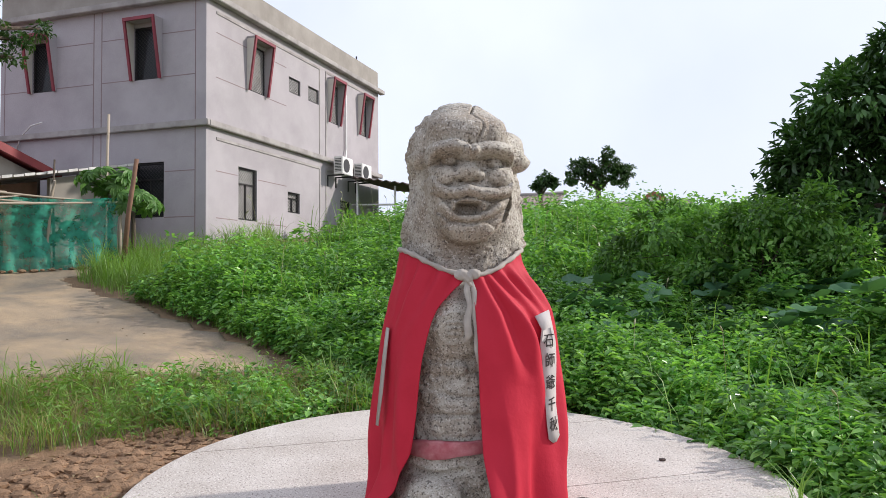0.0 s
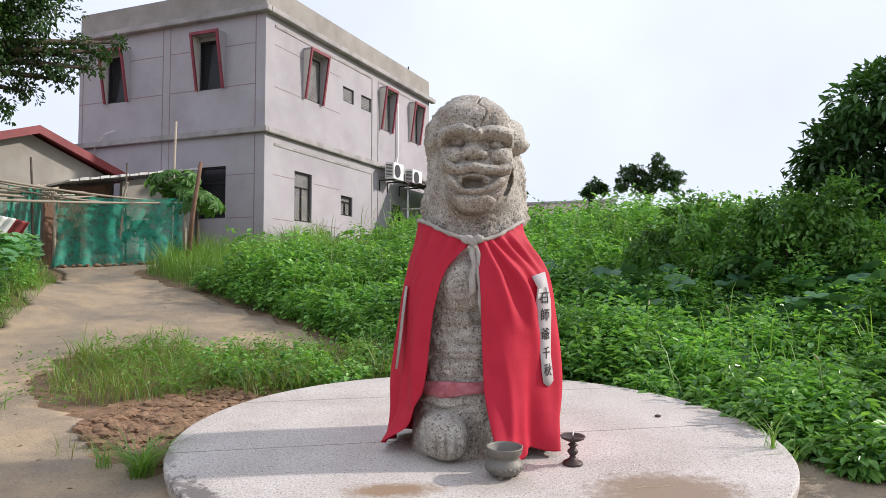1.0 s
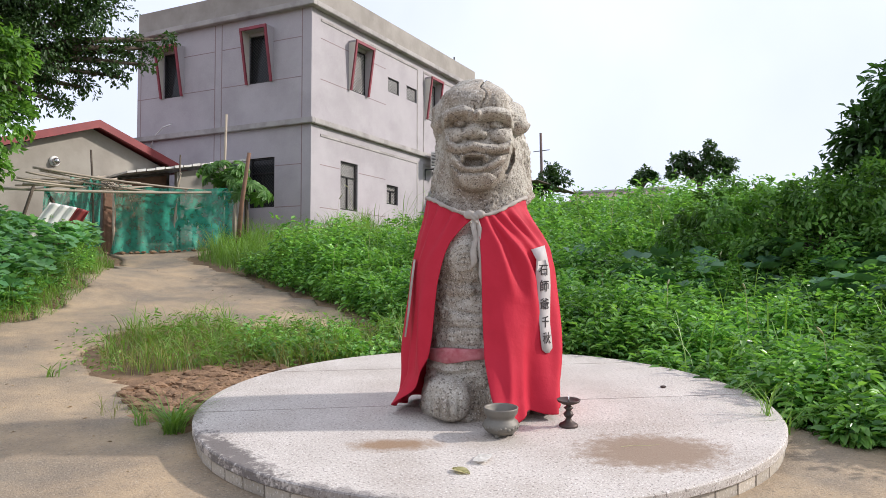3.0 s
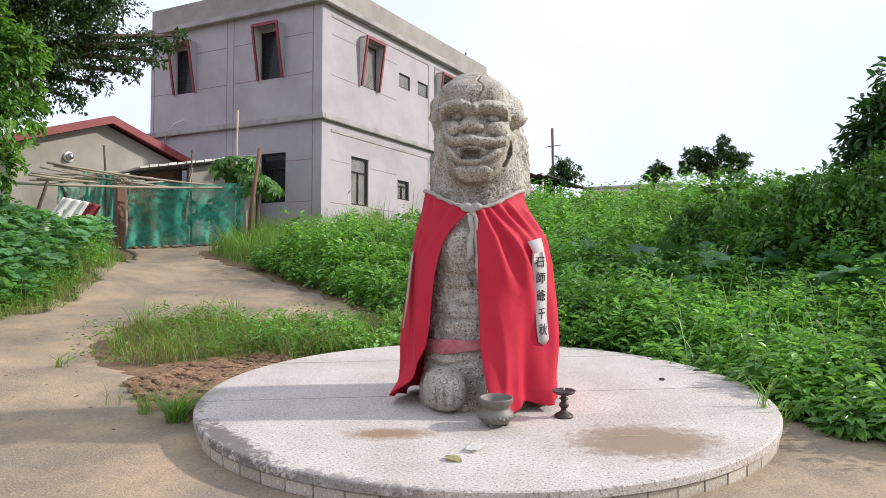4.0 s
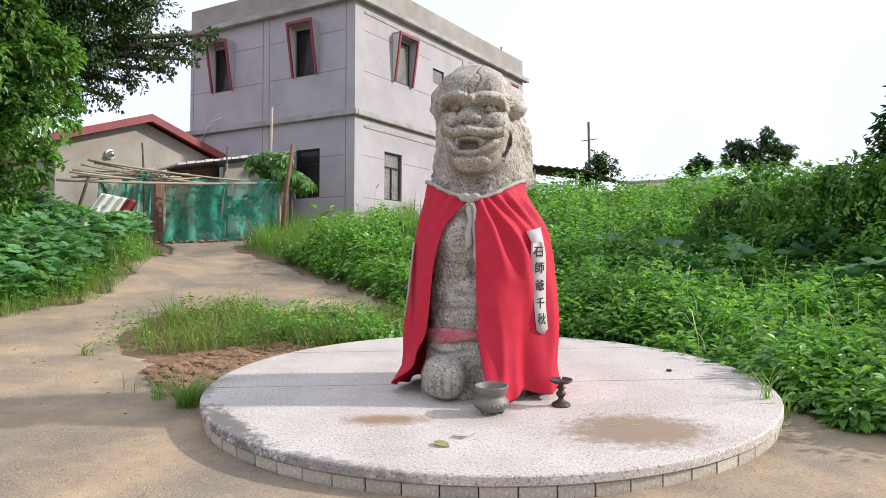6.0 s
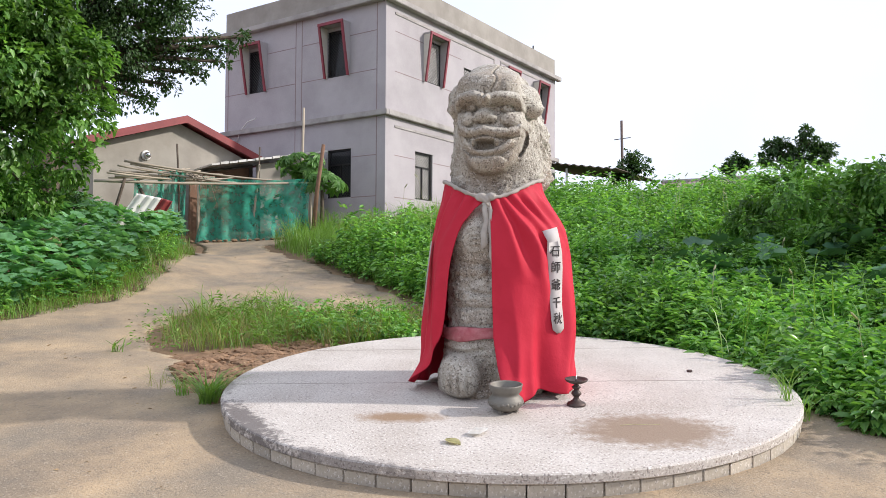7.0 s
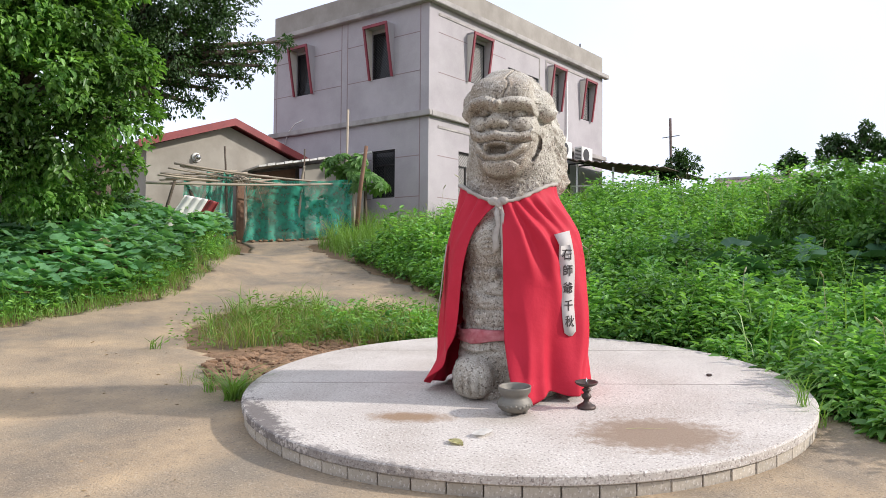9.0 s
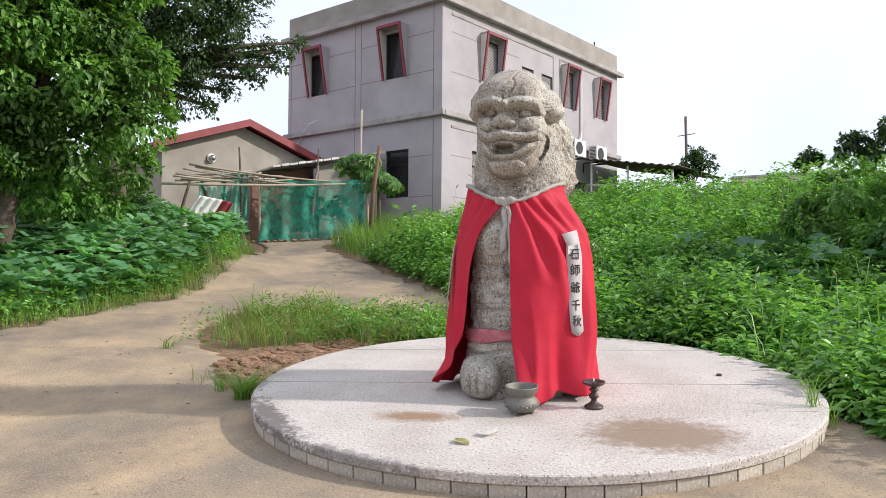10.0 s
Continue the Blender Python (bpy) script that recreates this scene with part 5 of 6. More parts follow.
VERGE = [(-10.6, 8.4), (-10.1, 6.9), (-8.2, 6.05), (-6.85, 5.6), (-5.0, 4.7), (-3.4, 3.85), (-1.9, 3.15), (-2.2, 4.0), (-5.0, 5.6), (-8.0, 7.2), (-9.6, 9.5)]


def field_height(x, y):
    h = 0.62 + 0.16 * np.sin(x * 1.1 + 0.6 * y) + 0.12 * np.sin(2.3 * y - x)
    edge = np.clip((np.hypot(x, y) - 2.2) / 1.0, 0.5, 1)
    back = 1 - 0.45 * np.clip((y - 7.5) / 1.5, 0, 1) * np.clip((-4.5 - x) / 1.5, 0, 1)
    return (h * edge + 0.25 * np.clip((y - 4) / 6, 0, 1)) * back


stuff("weeds", weeds(FIELD_NEAR, 40, field_height, 58, 0.12, spread=0.19, low=0.02, ratio=0.5), L_WEED, "dense green leafy weeds growing behind the platform", "weeds")
stuff("weeds", weeds(FIELD_MID, 18, lambda x, y: field_height(x, y) * 1.2, 48, 0.135, spread=0.24), L_WEED, "dense green leafy weeds covering the hillside", "weeds")
stuff("weeds", weeds(FIELD_FAR, 4.5, lambda x, y: field_height(x, y) * 1.05, 30, 0.24, spread=0.3), L_WEED, "green weeds far up the slope", "weeds")
stuff("tall_grass", grass(FIELD_NEAR, 40, 0.85, 0.014, clump=1.3, bend=0.9, gap=0.55), L_GRASS, "bright green tall grass among weeds", "grass")
stuff("tall_grass", grass(FIELD_MID, 40, 1.1, 0.018, clump=1.4, bend=0.9, gap=0.45), L_GRASS, "bright green tall grass among weeds", "grass")
stuff("tall_grass", grass([(-9.9, 10.9), (-10.9, 9.2), (-10.2, 7.0), (-8.0, 6.3), (-6.0, 6.2), (-6.0, 9.5), (-9.5, 13)], 330, 0.66, 0.011, bend=1.3), L_GRASS, "long grass growing below the grey house wall", "grass")
stuff("weeds", weeds([(-8.0, 6.0), (-6.85, 5.6), (-5.0, 4.7), (-3.4, 3.85), (-1.9, 3.15), (-2.2, 4.0), (-5.0, 5.6), (-7.4, 6.9)], 40, lambda x, y: 0.42 + 0 * x, 40, 0.10), L_WEED, "leafy weeds along the lane", "weeds")
stuff("tall_grass", grass(VERGE, 190, 0.42, 0.009, bend=1.4), L_GRASS, "green grass along the lane", "grass")

ISLAND_W = [(-2.5, 0.9), (-3.9, 0.2), (-4.6, 0.3), (-5.5, 1.3), (-4.6, 2.3), (-2.6, 3.2), (-1.5, 2.6)]
ISLAND = [(-2.35, 0.9), (-3.2, 0.55), (-3.9, -0.15), (-4.55, -0.1), (-5.5, 0.8), (-5.85, 1.5), (-5.0, 2.3), (-3.9, 2.9), (-2.6, 3.3), (-1.6, 2.7), (-1.35, 2.05), (-2.0, 1.5)]
stuff("grass", grass(ISLAND, 260, 0.44, 0.010, bend=2.0, gap=0.46), L_GRASS, "low green grass between lane and platform", "grass")
stuff("grass", grass(ISLAND, 380, 0.34, 0.007, bend=1.8), L_DRYGRASS, "yellowing grass between lane and platform", "grass")
stuff("weeds", weeds([(-2.2, 1.3), (-3.4, 0.9), (-4.2, 1.6), (-3.9, 2.7), (-2.6, 3.2), (-1.5, 2.6), (-1.3, 2.1)], 34, lambda x, y: 0.30 + 0 * x, 18, 0.085, ratio=0.8), L_WEED, "low broad-leaved weeds at the platform edge", "weeds")

stuff("weeds", weeds(ISLAND_W, 12, lambda x, y: 0.38 + 0 * x, 22, 0.09, ratio=.3), L_GRASS, "narrow-leaved weeds among the low grass", "weeds")

PATCH = [(-7.1, -3.5), (-7.1, -1.7), (-7.45, -0.4), (-8.0, 1.5), (-9.4, 3.2), (-10.7, 4.7), (-12.0, 5.9), (-13.5, 5.2), (-14.5, 2.5), (-15, -3.5)]


def squash(poly, per_m2, leaf, height):
    """Broad lobed leaves on upright stalks, in fans of five lobes each."""
    p = scatter(poly, per_m2)
    n = len(p)
    h = height(p[:, 0], p[:, 1]) * rng.uniform(0.6, 1.15, n)
    c = np.c_[p, land(p[:, 0], p[:, 1]) + h]
    az, tilt = rng.uniform(0, 2 * np.pi, n), rng.uniform(0.0, 0.6, n)
    face = np.c_[np.sin(tilt) * np.cos(az), np.sin(tilt) * np.sin(az), np.cos(tilt)]
    size = leaf * rng.uniform(0.6, 1.25, n)
    u = unit(np.cross(face, np.tile([0.31, 0.2, 0.1], (n, 1))))
    v = np.cross(face, u)
    co = [c - face * (0.12 * size)[:, None]]
    lobes = 15
    for k in range(lobes):
        a = 2 * np.pi * k / lobes
        r = size * (0.52 + 0.14 * (k % 3 == 0) - 0.09 * (k % 3 == 1)) * (0.35 if k == 7 else 1)
        wave = 0.10 * size * math.sin(a * 2.5)
        co.append(c + (u * math.cos(a) + v * math.sin(a)) * r[:, None] + face * wave[:, None])
    co = np.stack(co, 1).reshape(-1, 3)
    pat = np.array([[0, 1 + k, 1 + (k + 1) % lobes] for k in range(lobes)]).ravel()
    loops = (np.arange(n)[:, None] * (lobes + 1) + pat).ravel()
    return co, loops, np.arange(n * lobes) * 3


stuff("squash_plants", squash(PATCH, 60, 0.22, lambda x, y: 0.6 + 0.16 * np.sin(x * 2 + y) * np.sin(1.7 * y)), L_SQUASH, "squash vines with broad lobed leaves beside lane", "squash plants")
stuff("squash_plants", squash(PATCH, 40, 0.2, lambda x, y: 0.2 + 0 * x), L_SQUASH, "lower squash leaves beside the lane", "squash plants")
stuff("tall_grass", grass([(-6.95, -3), (-7.0, -1.6), (-7.3, -0.4), (-7.85, 1.5), (-9.3, 3.3), (-10.6, 4.9), (-11.5, 5.8), (-10.9, 4.6), (-9.4, 2.7), (-8.0, 0.8), (-7.6, -1.5), (-7.6, -3)], 170, 0.5, 0.009, bend=1.4), L_GRASS, "green grass along the lane edge", "grass")
stuff("weeds", weeds([(-7.0, -3), (-7.05, -1.7), (-7.35, -0.4), (-7.9, 1.5), (-9.3, 3.3), (-10.6, 4.9), (-9.9, 3.3), (-8.5, 1.2), (-8.0, -1.0), (-8.2, -3)], 30, lambda x, y: 0.36 + 0 * x, 26, 0.08), L_WEED, "weeds creeping over the lane edge", "weeds")
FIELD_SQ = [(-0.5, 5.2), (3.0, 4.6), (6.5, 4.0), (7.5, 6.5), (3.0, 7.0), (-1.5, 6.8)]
# this patch gets its shade from the darker leaf colour
stuff("squash_plants", squash(FIELD_SQ, 14, 0.36, lambda x, y: field_height(x, y) * 1.05), L_SHADESQUASH, "broad squash leaves among the weeds, coloured dark for tree shade", "squash plants")


def grass_tuft(name, x, y, z, blades, length, width, label):
    az = rng.uniform(0, 2 * np.pi, blades)
    s = rng.uniform(0.9, 2.3, blades)
    base = np.c_[x + rng.normal(0, .03, blades), y + rng.normal(0, .03, blades), np.full(blades, z)]
    arr = blade_arrays(base, np.c_[np.cos(az) * s, np.sin(az) * s], length * rng.uniform(0.5, 1.1, blades), np.full(blades, width))
    ob = new(name, quick_mesh(name, *arr, L_GRASS))
    return tagged(ob, label, "grass")


grass_tuft("grass_tuft", 2.14, 0.50, float(slope(2.14, .5)), 22, 0.36, 0.008, "grass tuft growing over the platform rim")
grass_tuft("grass_tuft", 2.27, 0.44, float(slope(2.27, .44)) - .12, 14, 0.30, 0.008, "grass growing from below the platform rim")
grass_tuft("grass_tuft", -1.98, -1.50, float(land(-1.98, -1.5)), 80, 0.34, 0.011, "green grass tuft against the platform rim")
grass_tuft("grass_tuft", -2.10, -1.34, float(land(-2.10, -1.34)), 50, 0.24, 0.010, "green grass tuft against the platform rim")
grass_tuft("grass_tuft", -2.36, -1.45, float(land(-2.36, -1.45)) + .03, 26, 0.20, 0.008, "low creeping grass on the lane by the rim")
grass_tuft("grass_tuft", -4.5, -0.69, float(land(-4.5, -.69)) + .03, 14, 0.2, 0.012, "small green sprig on the lane")


def seed_heads(poly, per_m2, height, name, label):
    p = scatter(poly, per_m2)
    n = len(p)
    z = land(p[:, 0], p[:, 1])
    h = height * rng.uniform(0.75, 1.15, n)
    lean = rng.normal(0, 0.12, (n, 2))
    items = []
    for k in range(n):
        b = Vector((p[k, 0], p[k, 1], z[k]))
        t = b + Vector((lean[k, 0] * h[k], lean[k, 1] * h[k], h[k]))
        q = t + Vector((lean[k, 0] * .5, lean[k, 1] * .5, .07))
        items.append(([b, b.lerp(t, .6), t], [.0035, .003, .002]))
        items.append(([t, t.lerp(q, .3), t.lerp(q, .75), q], [.004, .011, .010, .002]))
    ob = tubes(name, items, L_SEED, None, "", 5)
    return tagged(ob, label, "grass", kind="stuff")


seed_heads(FIELD_NEAR, .35, .85, "grass_heads", "pale foxtail seed heads above the weeds")
seed_heads(FIELD_MID, .6, 1.35, "grass_heads", "pale foxtail seed heads above the weeds")


# ---- trees ----
def tree(name, root, top, blobs, count, leaf, mat, thick, label, category="tree", ratio=0.5, shell=0.55):
    t = empty(name, root, label, category)
    inv = Matrix.Translation(-Vector(root))
    r, q = Vector(root), Vector(top)
    path = [r - Vector((0, 0, .1)), r.lerp(q, .4) + Vector((.08, .05, 0)), q]
    trunk = tube("trunk", path, [thick * 1.35, thick, thick * .8], M_BARK, t, "", 12)
    trunk.matrix_parent_inverse = inv
    for path, radii in limbs(q, blobs, thick * .55):
        lm = tube("limb", path, radii, M_BARK, t, "", 7)
        lm.matrix_parent_inverse = inv
    cr = stuff("crown", crown_leaves(blobs, count, leaf, ratio, shell), mat, "", "", t)
    cr["kind"] = "stuff"
    cr.matrix_parent_inverse = inv
    return t


def zl(x, y):
    return float(land(x, y))


VINE_BLOBS = [(-9.24, -1.43, 4.59, 1.01), (-8.94, -0.76, 4.80, 0.92), (-8.91, -0.01, 4.99, 0.87), (-8.46, 0.41, 4.83, 0.66), (-9.71, -1.26, 3.76, 1.01), (-9.16, -0.66, 3.80, 0.92), (-8.82, 0.06, 3.98, 0.87), (-8.61, 0.84, 4.20, 0.74), (-8.21, 1.11, 4.43, 0.36), (-9.52, -1.14, 2.80, 0.80), (-9.52, -0.33, 2.95, 0.76), (-8.94, 0.22, 3.06, 0.68), (-8.53, 0.91, 3.39, 0.60), (-8.57, 1.44, 3.48, 0.36), (-9.02, 1.30, 2.67, 0.40), (-8.44, -0.32, 5.69, 1.10), (-8.48, 0.48, 5.78, 0.80), (-8.81, -1.15, 5.60, 1.20), (-9.7, 0.1, 2.2, 0.5), (-9.5, 0.9, 2.2, 0.42)]
tree("leafy_tree", (-9.9, -.6, zl(-9.9, -.6)), (-9.6, -.4, 3.2), VINE_BLOBS, 47000, 0.12, L_VINE, .16, "broad-leaved green tree hanging over squash patch", ratio=.55)
FICUS_BLOBS = [(-10.26, 2.68, 6.21, 0.90), (-10.12, 3.43, 6.32, 0.80), (-9.61, 3.76, 6.07, 0.60), (-10.10, 3.70, 5.56, 0.60), (-10.33, 3.06, 5.34, 0.80), (-9.71, 4.05, 5.21, 0.45), (-9.53, 4.52, 5.47, 0.42), (-9.12, 4.69, 5.53, 0.26), (-10.26, 3.42, 4.82, 0.55), (-10.25, 3.62, 4.34, 0.28), (-10.89, 3.09, 4.61, 0.60), (-11.18, 2.60, 5.79, 1.00), (-9.88, 2.81, 6.95, 1.10), (-9.60, 3.80, 6.96, 0.80), (-10.01, 3.86, 4.68, 0.25), (-9.59, 4.33, 4.95, 0.22), (-10.74, 2.20, 7.20, 1.20), (-8.95, 4.90, 5.75, 0.20), (-9.20, 4.60, 5.20, 0.18)]
tree("fig_tree", (-11.6, 2.0, zl(-11.6, 2.0)), (-11.2, 2.3, 4.4), FICUS_BLOBS, 30000, 0.08, L_FICUS, .28, "dark small-leaved fig tree beside the shed", shell=.25)
RIGHT_BLOBS = [(3.35, 9.10, 3.41, 0.64), (4.04, 8.89, 4.31, 0.74), (5.10, 9.00, 3.73, 0.95), (3.93, 9.21, 3.62, 0.80), (3.35, 9.10, 2.56, 0.74), (4.35, 9.10, 2.46, 0.95), (4.57, 8.79, 4.95, 0.58), (5.73, 8.79, 4.89, 1.06), (5.20, 8.68, 1.61, 0.95), (3.1, 8.7, 2.0, 0.75), (3.9, 8.5, 1.7, 0.85), (2.6, 8.3, 1.75, 0.55)]
tree("glossy_tree", (4.9, 9.3, zl(4.9, 9.3)), (4.8, 9.2, 2.4), RIGHT_BLOBS, 27000, 0.17, L_GLOSSY, .14, "dense glossy-leaved green tree above the weeds", ratio=.42)
HEDGE = [(1.0, 7.5, 2.2, .5), (1.7, 7.4, 2.1, .55), (2.4, 7.3, 2.25, .55), (3.0, 7.3, 2.3, .6), (.4, 7.6, 1.75, .45), (3.5, 7.1, 1.7, .55), (1.6, 7.3, 1.5, .55), (2.5, 7.2, 1.5, .55)]
tree("shrub", (2.4, 7.4, zl(2.4, 7.4)), (2.4, 7.4, 1.4), HEDGE, 8000, 0.11, L_VINE, .04, "leafy green shrub below the glossy tree", "shrub")
LOW = [(-11.0, .6, 2.4, .7), (-11.6, 2.0, 2.6, .6), (-11.5, 2.7, 2.3, .4), (-11.3, 1.2, 2.3, .7), (-12.3, 2.6, 2.6, .6), (-11.9, -.8, 2.6, .9), (-12.6, 1.2, 3.2, .8), (-12.4, -.6, 3.6, .9)]
tree("shrub", (-11.4, 1.6, zl(-11.4, 1.6)), (-11.4, 1.6, 1.5), LOW, 7000, 0.12, L_VINE, .05, "leafy shrub under fig tree", "shrub")
tree("shrub", (-11.1, 4.2, zl(-11.1, 4.2)), (-11.1, 4.2, 1.4), [(-11.1, 4.2, 1.9, .42), (-11.4, 4.0, 1.6, .35), (-10.9, 4.5, 1.55, .3)], 2600, 0.07, L_VINE, .03, "small rounded green bush beside torn net", "shrub")
FAR_A = [(-5.7, 32.6, 6.4, .42), (-6.1, 32.9, 6.15, .35), (-5.3, 32.7, 6.2, .25)]
FAR_B = [(-4.1, 33, 7.0, .45), (-3.5, 33.2, 6.75, .5), (-2.55, 33.3, 7.15, .5), (-1.85, 33.4, 6.75, .4), (-2.75, 33.2, 7.65, .32), (-4.5, 33.1, 6.45, .4), (-3.3, 33.2, 6.3, .55), (-2.2, 33.3, 6.4, .5), (-3.7, 33.1, 7.25, .25)]
tree("far_tree", (-6, 32.8, zl(-6, 32.8)), (-6, 32.8, 5.6), FAR_A, 1500, .16, L_FICUS, .12, "dark round-crowned tree on the skyline", shell=.3)
tree("far_tree", (-3.2, 33.2, zl(-3.2, 33.2)), (-3.2, 33.2, 5.8), FAR_B, 5000, .16, L_FICUS, .16, "dark spreading tree on the skyline", shell=.3)
tree("far_tree", (-6.5, 20.4, zl(-6.5, 20.4)), (-6.5, 20.4, 3.9), [(-6.6, 20.3, 4.7, .5), (-6.1, 20.5, 4.7, .4), (-7.0, 20.3, 4.4, .4), (-6.4, 20.5, 5.1, .28)], 2200, .12, L_FICUS, .07, "small dark tree beside the utility pole", shell=.2)

# ---- utility pole, awning and old roofs behind the weeds ----
pole = empty("utility_pole", (-7.25, 21.9, zl(-7.25, 21.9)), "thin weathered utility pole with a cross bar", "utility pole")
inv = Matrix.Translation(-pole.location)
for ob in (tube("mast", [(-7.25, 21.9, 2.0), (-7.3, 21.8, 6.7)], [.06, .05], M_RUSTROOF, pole), tube("cross_bar", [(-7.6, 21.8, 6.0), (-6.95, 21.8, 6.03)], .016, M_GRILLE, pole)):
    ob.matrix_parent_inverse = inv

awning = empty("awning", (-8.2, 19.5, 3.0), "low brown corrugated sheet awning on posts", "awning")
inv = Matrix.Translation(-awning.location)
verts, faces = [], []
for i in range(49):
    x = -9.9 + 3.6 * i / 48
    zz = 5.02 - .16 * (x + 9.9) + .03 * math.cos(i * math.pi / 2)
    for y in (18.6, 23.0):
        verts.append((x, y, zz))
for i in range(48):
    faces.append((2 * i, 2 * i + 2, 2 * i + 3, 2 * i + 1))
ob = mesh_object("roof_sheet", verts, faces, M_RUSTROOF, awning)
mod = ob.modifiers.new("thick", "SOLIDIFY")
mod.thickness = .02
ob.matrix_parent_inverse = inv
for x in (-9.6, -8.2, -6.6):
    ob = tube("post", [(x, 18.9, 1.8), (x, 18.9, 4.9 - .16 * (x + 9.9))], .04, M_WHITE, awning)
    ob.matrix_parent_inverse = inv
ob = tube("rail", [(-9.8, 18.9, 4.05), (-6.5, 18.9, 3.95)], .035, M_WHITE, awning, "white rail under the awning")
ob.matrix_parent_inverse = inv


def old_roof(x0, x1, y, z0, z1):
    """A low tiled roof slope with rows of rounded tiles and a ridge."""
    r = empty("old_house", (x0, y, z0 - 2), "low old house with a grey-brown tiled roof", "house")
    inv = Matrix.Translation(-r.location)
    n = int((x1 - x0) / .12)
    verts, faces = [], []
    for i in range(n + 1):
        x = x0 + (x1 - x0) * i / n
        b = .04 * (i % 2)
        verts += [(x, y, z0 + b), (x, y + 2.2, z1 + b)]
    for i in range(n):
        faces.append((2 * i, 2 * i + 2, 2 * i + 3, 2 * i + 1))
    ob = mesh_object("roof", verts, faces, M_TILE_ROOF, r)
    ob.modifiers.new("thick", "SOLIDIFY").thickness = .06
    ob.matrix_parent_inverse = inv
    ob = tube("ridge", [(x0 - .1, y + 2.2, z1 + .05), ((x0 + x1) / 2, y + 2.2, z1 + .03), (x1 + .1, y + 2.2, z1 + .05)], .11, M_LEDGE, r)
    ob.matrix_parent_inverse = inv
    ob = box("wall", (x0 + .1, y + .25, z0 - 2.5), (x1 - .1, y + 2.1, z0 + .12), M_BEIGE, r)
    ob.matrix_parent_inverse = inv


old_roof(-10.9, -5.6, 35.5, 5.2, 6.2)
old_roof(-4.9, 1.2, 38.5, 5.1, 5.8)
bm = bmesh.new()
pts = [(-1.6, 5.2), (.1, 5.2), (-.1, 5.75), (-.45, 6.05), (-.8, 6.15), (-1.15, 6.02), (-1.45, 5.7)]
rows = [[bm.verts.new((x, y, z)) for x, z in pts] for y in (37.9, 38.2)]
for k in range(len(pts)):
    bm.faces.new((rows[0][k], rows[0][(k + 1) % len(pts)], rows[1][(k + 1) % len(pts)], rows[1][k]))
bm.faces.new(rows[0])
bm.faces.new(rows[1][::-1])
gable = part("gable_wall", bm, M_REDBRICK)
tagged(gable, "curved red brick gable end on the skyline", "gable")
bm = bmesh.new()
add_box(bm, (-1.1, 37.86, 5.45), (-.5, 37.897, 5.85), None, .02)
part("gable_panel", bm, M_TIN, gable, "pale blue-grey plaster panel")


# ---- litter on the lane ----
def litter(poly, count, size, mat, name, label, lift=0.035):
    p = scatter(poly, count)
    n = len(p)
    az = rng.uniform(0, 2 * np.pi, n)
    axis = np.c_[np.cos(az), np.sin(az), rng.normal(0, .12, n)]
    up = np.c_[rng.normal(0, .25, (n, 2)), np.ones(n)]
    s = size * rng.uniform(.5, 1.4, n)
    arr = leaf_arrays(np.c_[p, land(p[:, 0], p[:, 1]) + lift], axis, up, s, s * .45, .1)
    return stuff(name, arr, mat, label, "litter")


L_LITTER = leaf_material("dry_litter", (0.20, 0.13, 0.07), (0.38, 0.28, 0.16), 0.1, rough=.8)
EDGE_STRIP = [(-6.6, -3.2), (-6.75, -1.7), (-7.0, -.5), (-7.55, 1.5), (-9.0, 3.4), (-10.3, 4.9), (-10.8, 5.0), (-9.5, 3.3), (-8.1, 1.4), (-7.5, -.6), (-7.3, -1.8), (-7.3, -3.2)]
litter(EDGE_STRIP, 70, .06, L_LITTER, "dry_leaves", "dry straw and leaves along the lane edge")
litter([(-6.5, -6), (-6.5, 1), (-8.5, 4), (-10.5, 6), (-9, 6), (-6, 4.8), (-5.6, .2), (-3, -1.4), (0, -3), (3.5, -2), (3.5, .2), (5, -3), (3, -6)], 4, .04, L_LITTER, "dry_leaves", "scattered dry leaf bits on the lane")
litter([(-2.3, 1.0), (-3.2, .4), (-4.0, -.3), (-3.6, -.7), (-2.7, -.3), (-2.2, .6)], 60, .05, L_LITTER, "dry_leaves", "dry leaves on the bare clay", .06)
stuff("grass", grass(EDGE_STRIP, 420, .24, .008, bend=2.0), L_GRASS, "short green grass creeping over the lane edge", "grass")
stuff("dry_grass", grass(EDGE_STRIP, 160, .16, .006, bend=2.0), L_DRYGRASS, "short dry grass along the lane edge", "grass")
stuff("dry_grass", grass([(-2.2, -.7), (-2.9, -1.0), (-3.3, -1.3), (-2.7, -1.5), (-2.1, -1.3)], 110, .16, .006, bend=2.2), L_DRYGRASS, "dry grass roots beside the platform", "grass")
stuff("creepers", weeds([(-6.2, .9), (-4.7, -.35), (-3.9, -.35), (-4.6, .3), (-5.6, 1.3)], 20, lambda x, y: .16 + 0 * x, 10, .06, spread=.25), L_GRASS, "creeping weeds over the lane edge", "weeds")
stuff("heart_leaves", weeds([(-2.3, .95), (-2.05, 1.35), (-1.7, 1.85), (-1.2, 2.25), (-1.5, 2.7), (-2.2, 2.1), (-2.8, 1.3)], 60, lambda x, y: .24 + 0 * x, 12, .075, ratio=.95, spread=.1), L_VINE, "heart-leaved creeper along the platform rim", "creeper")


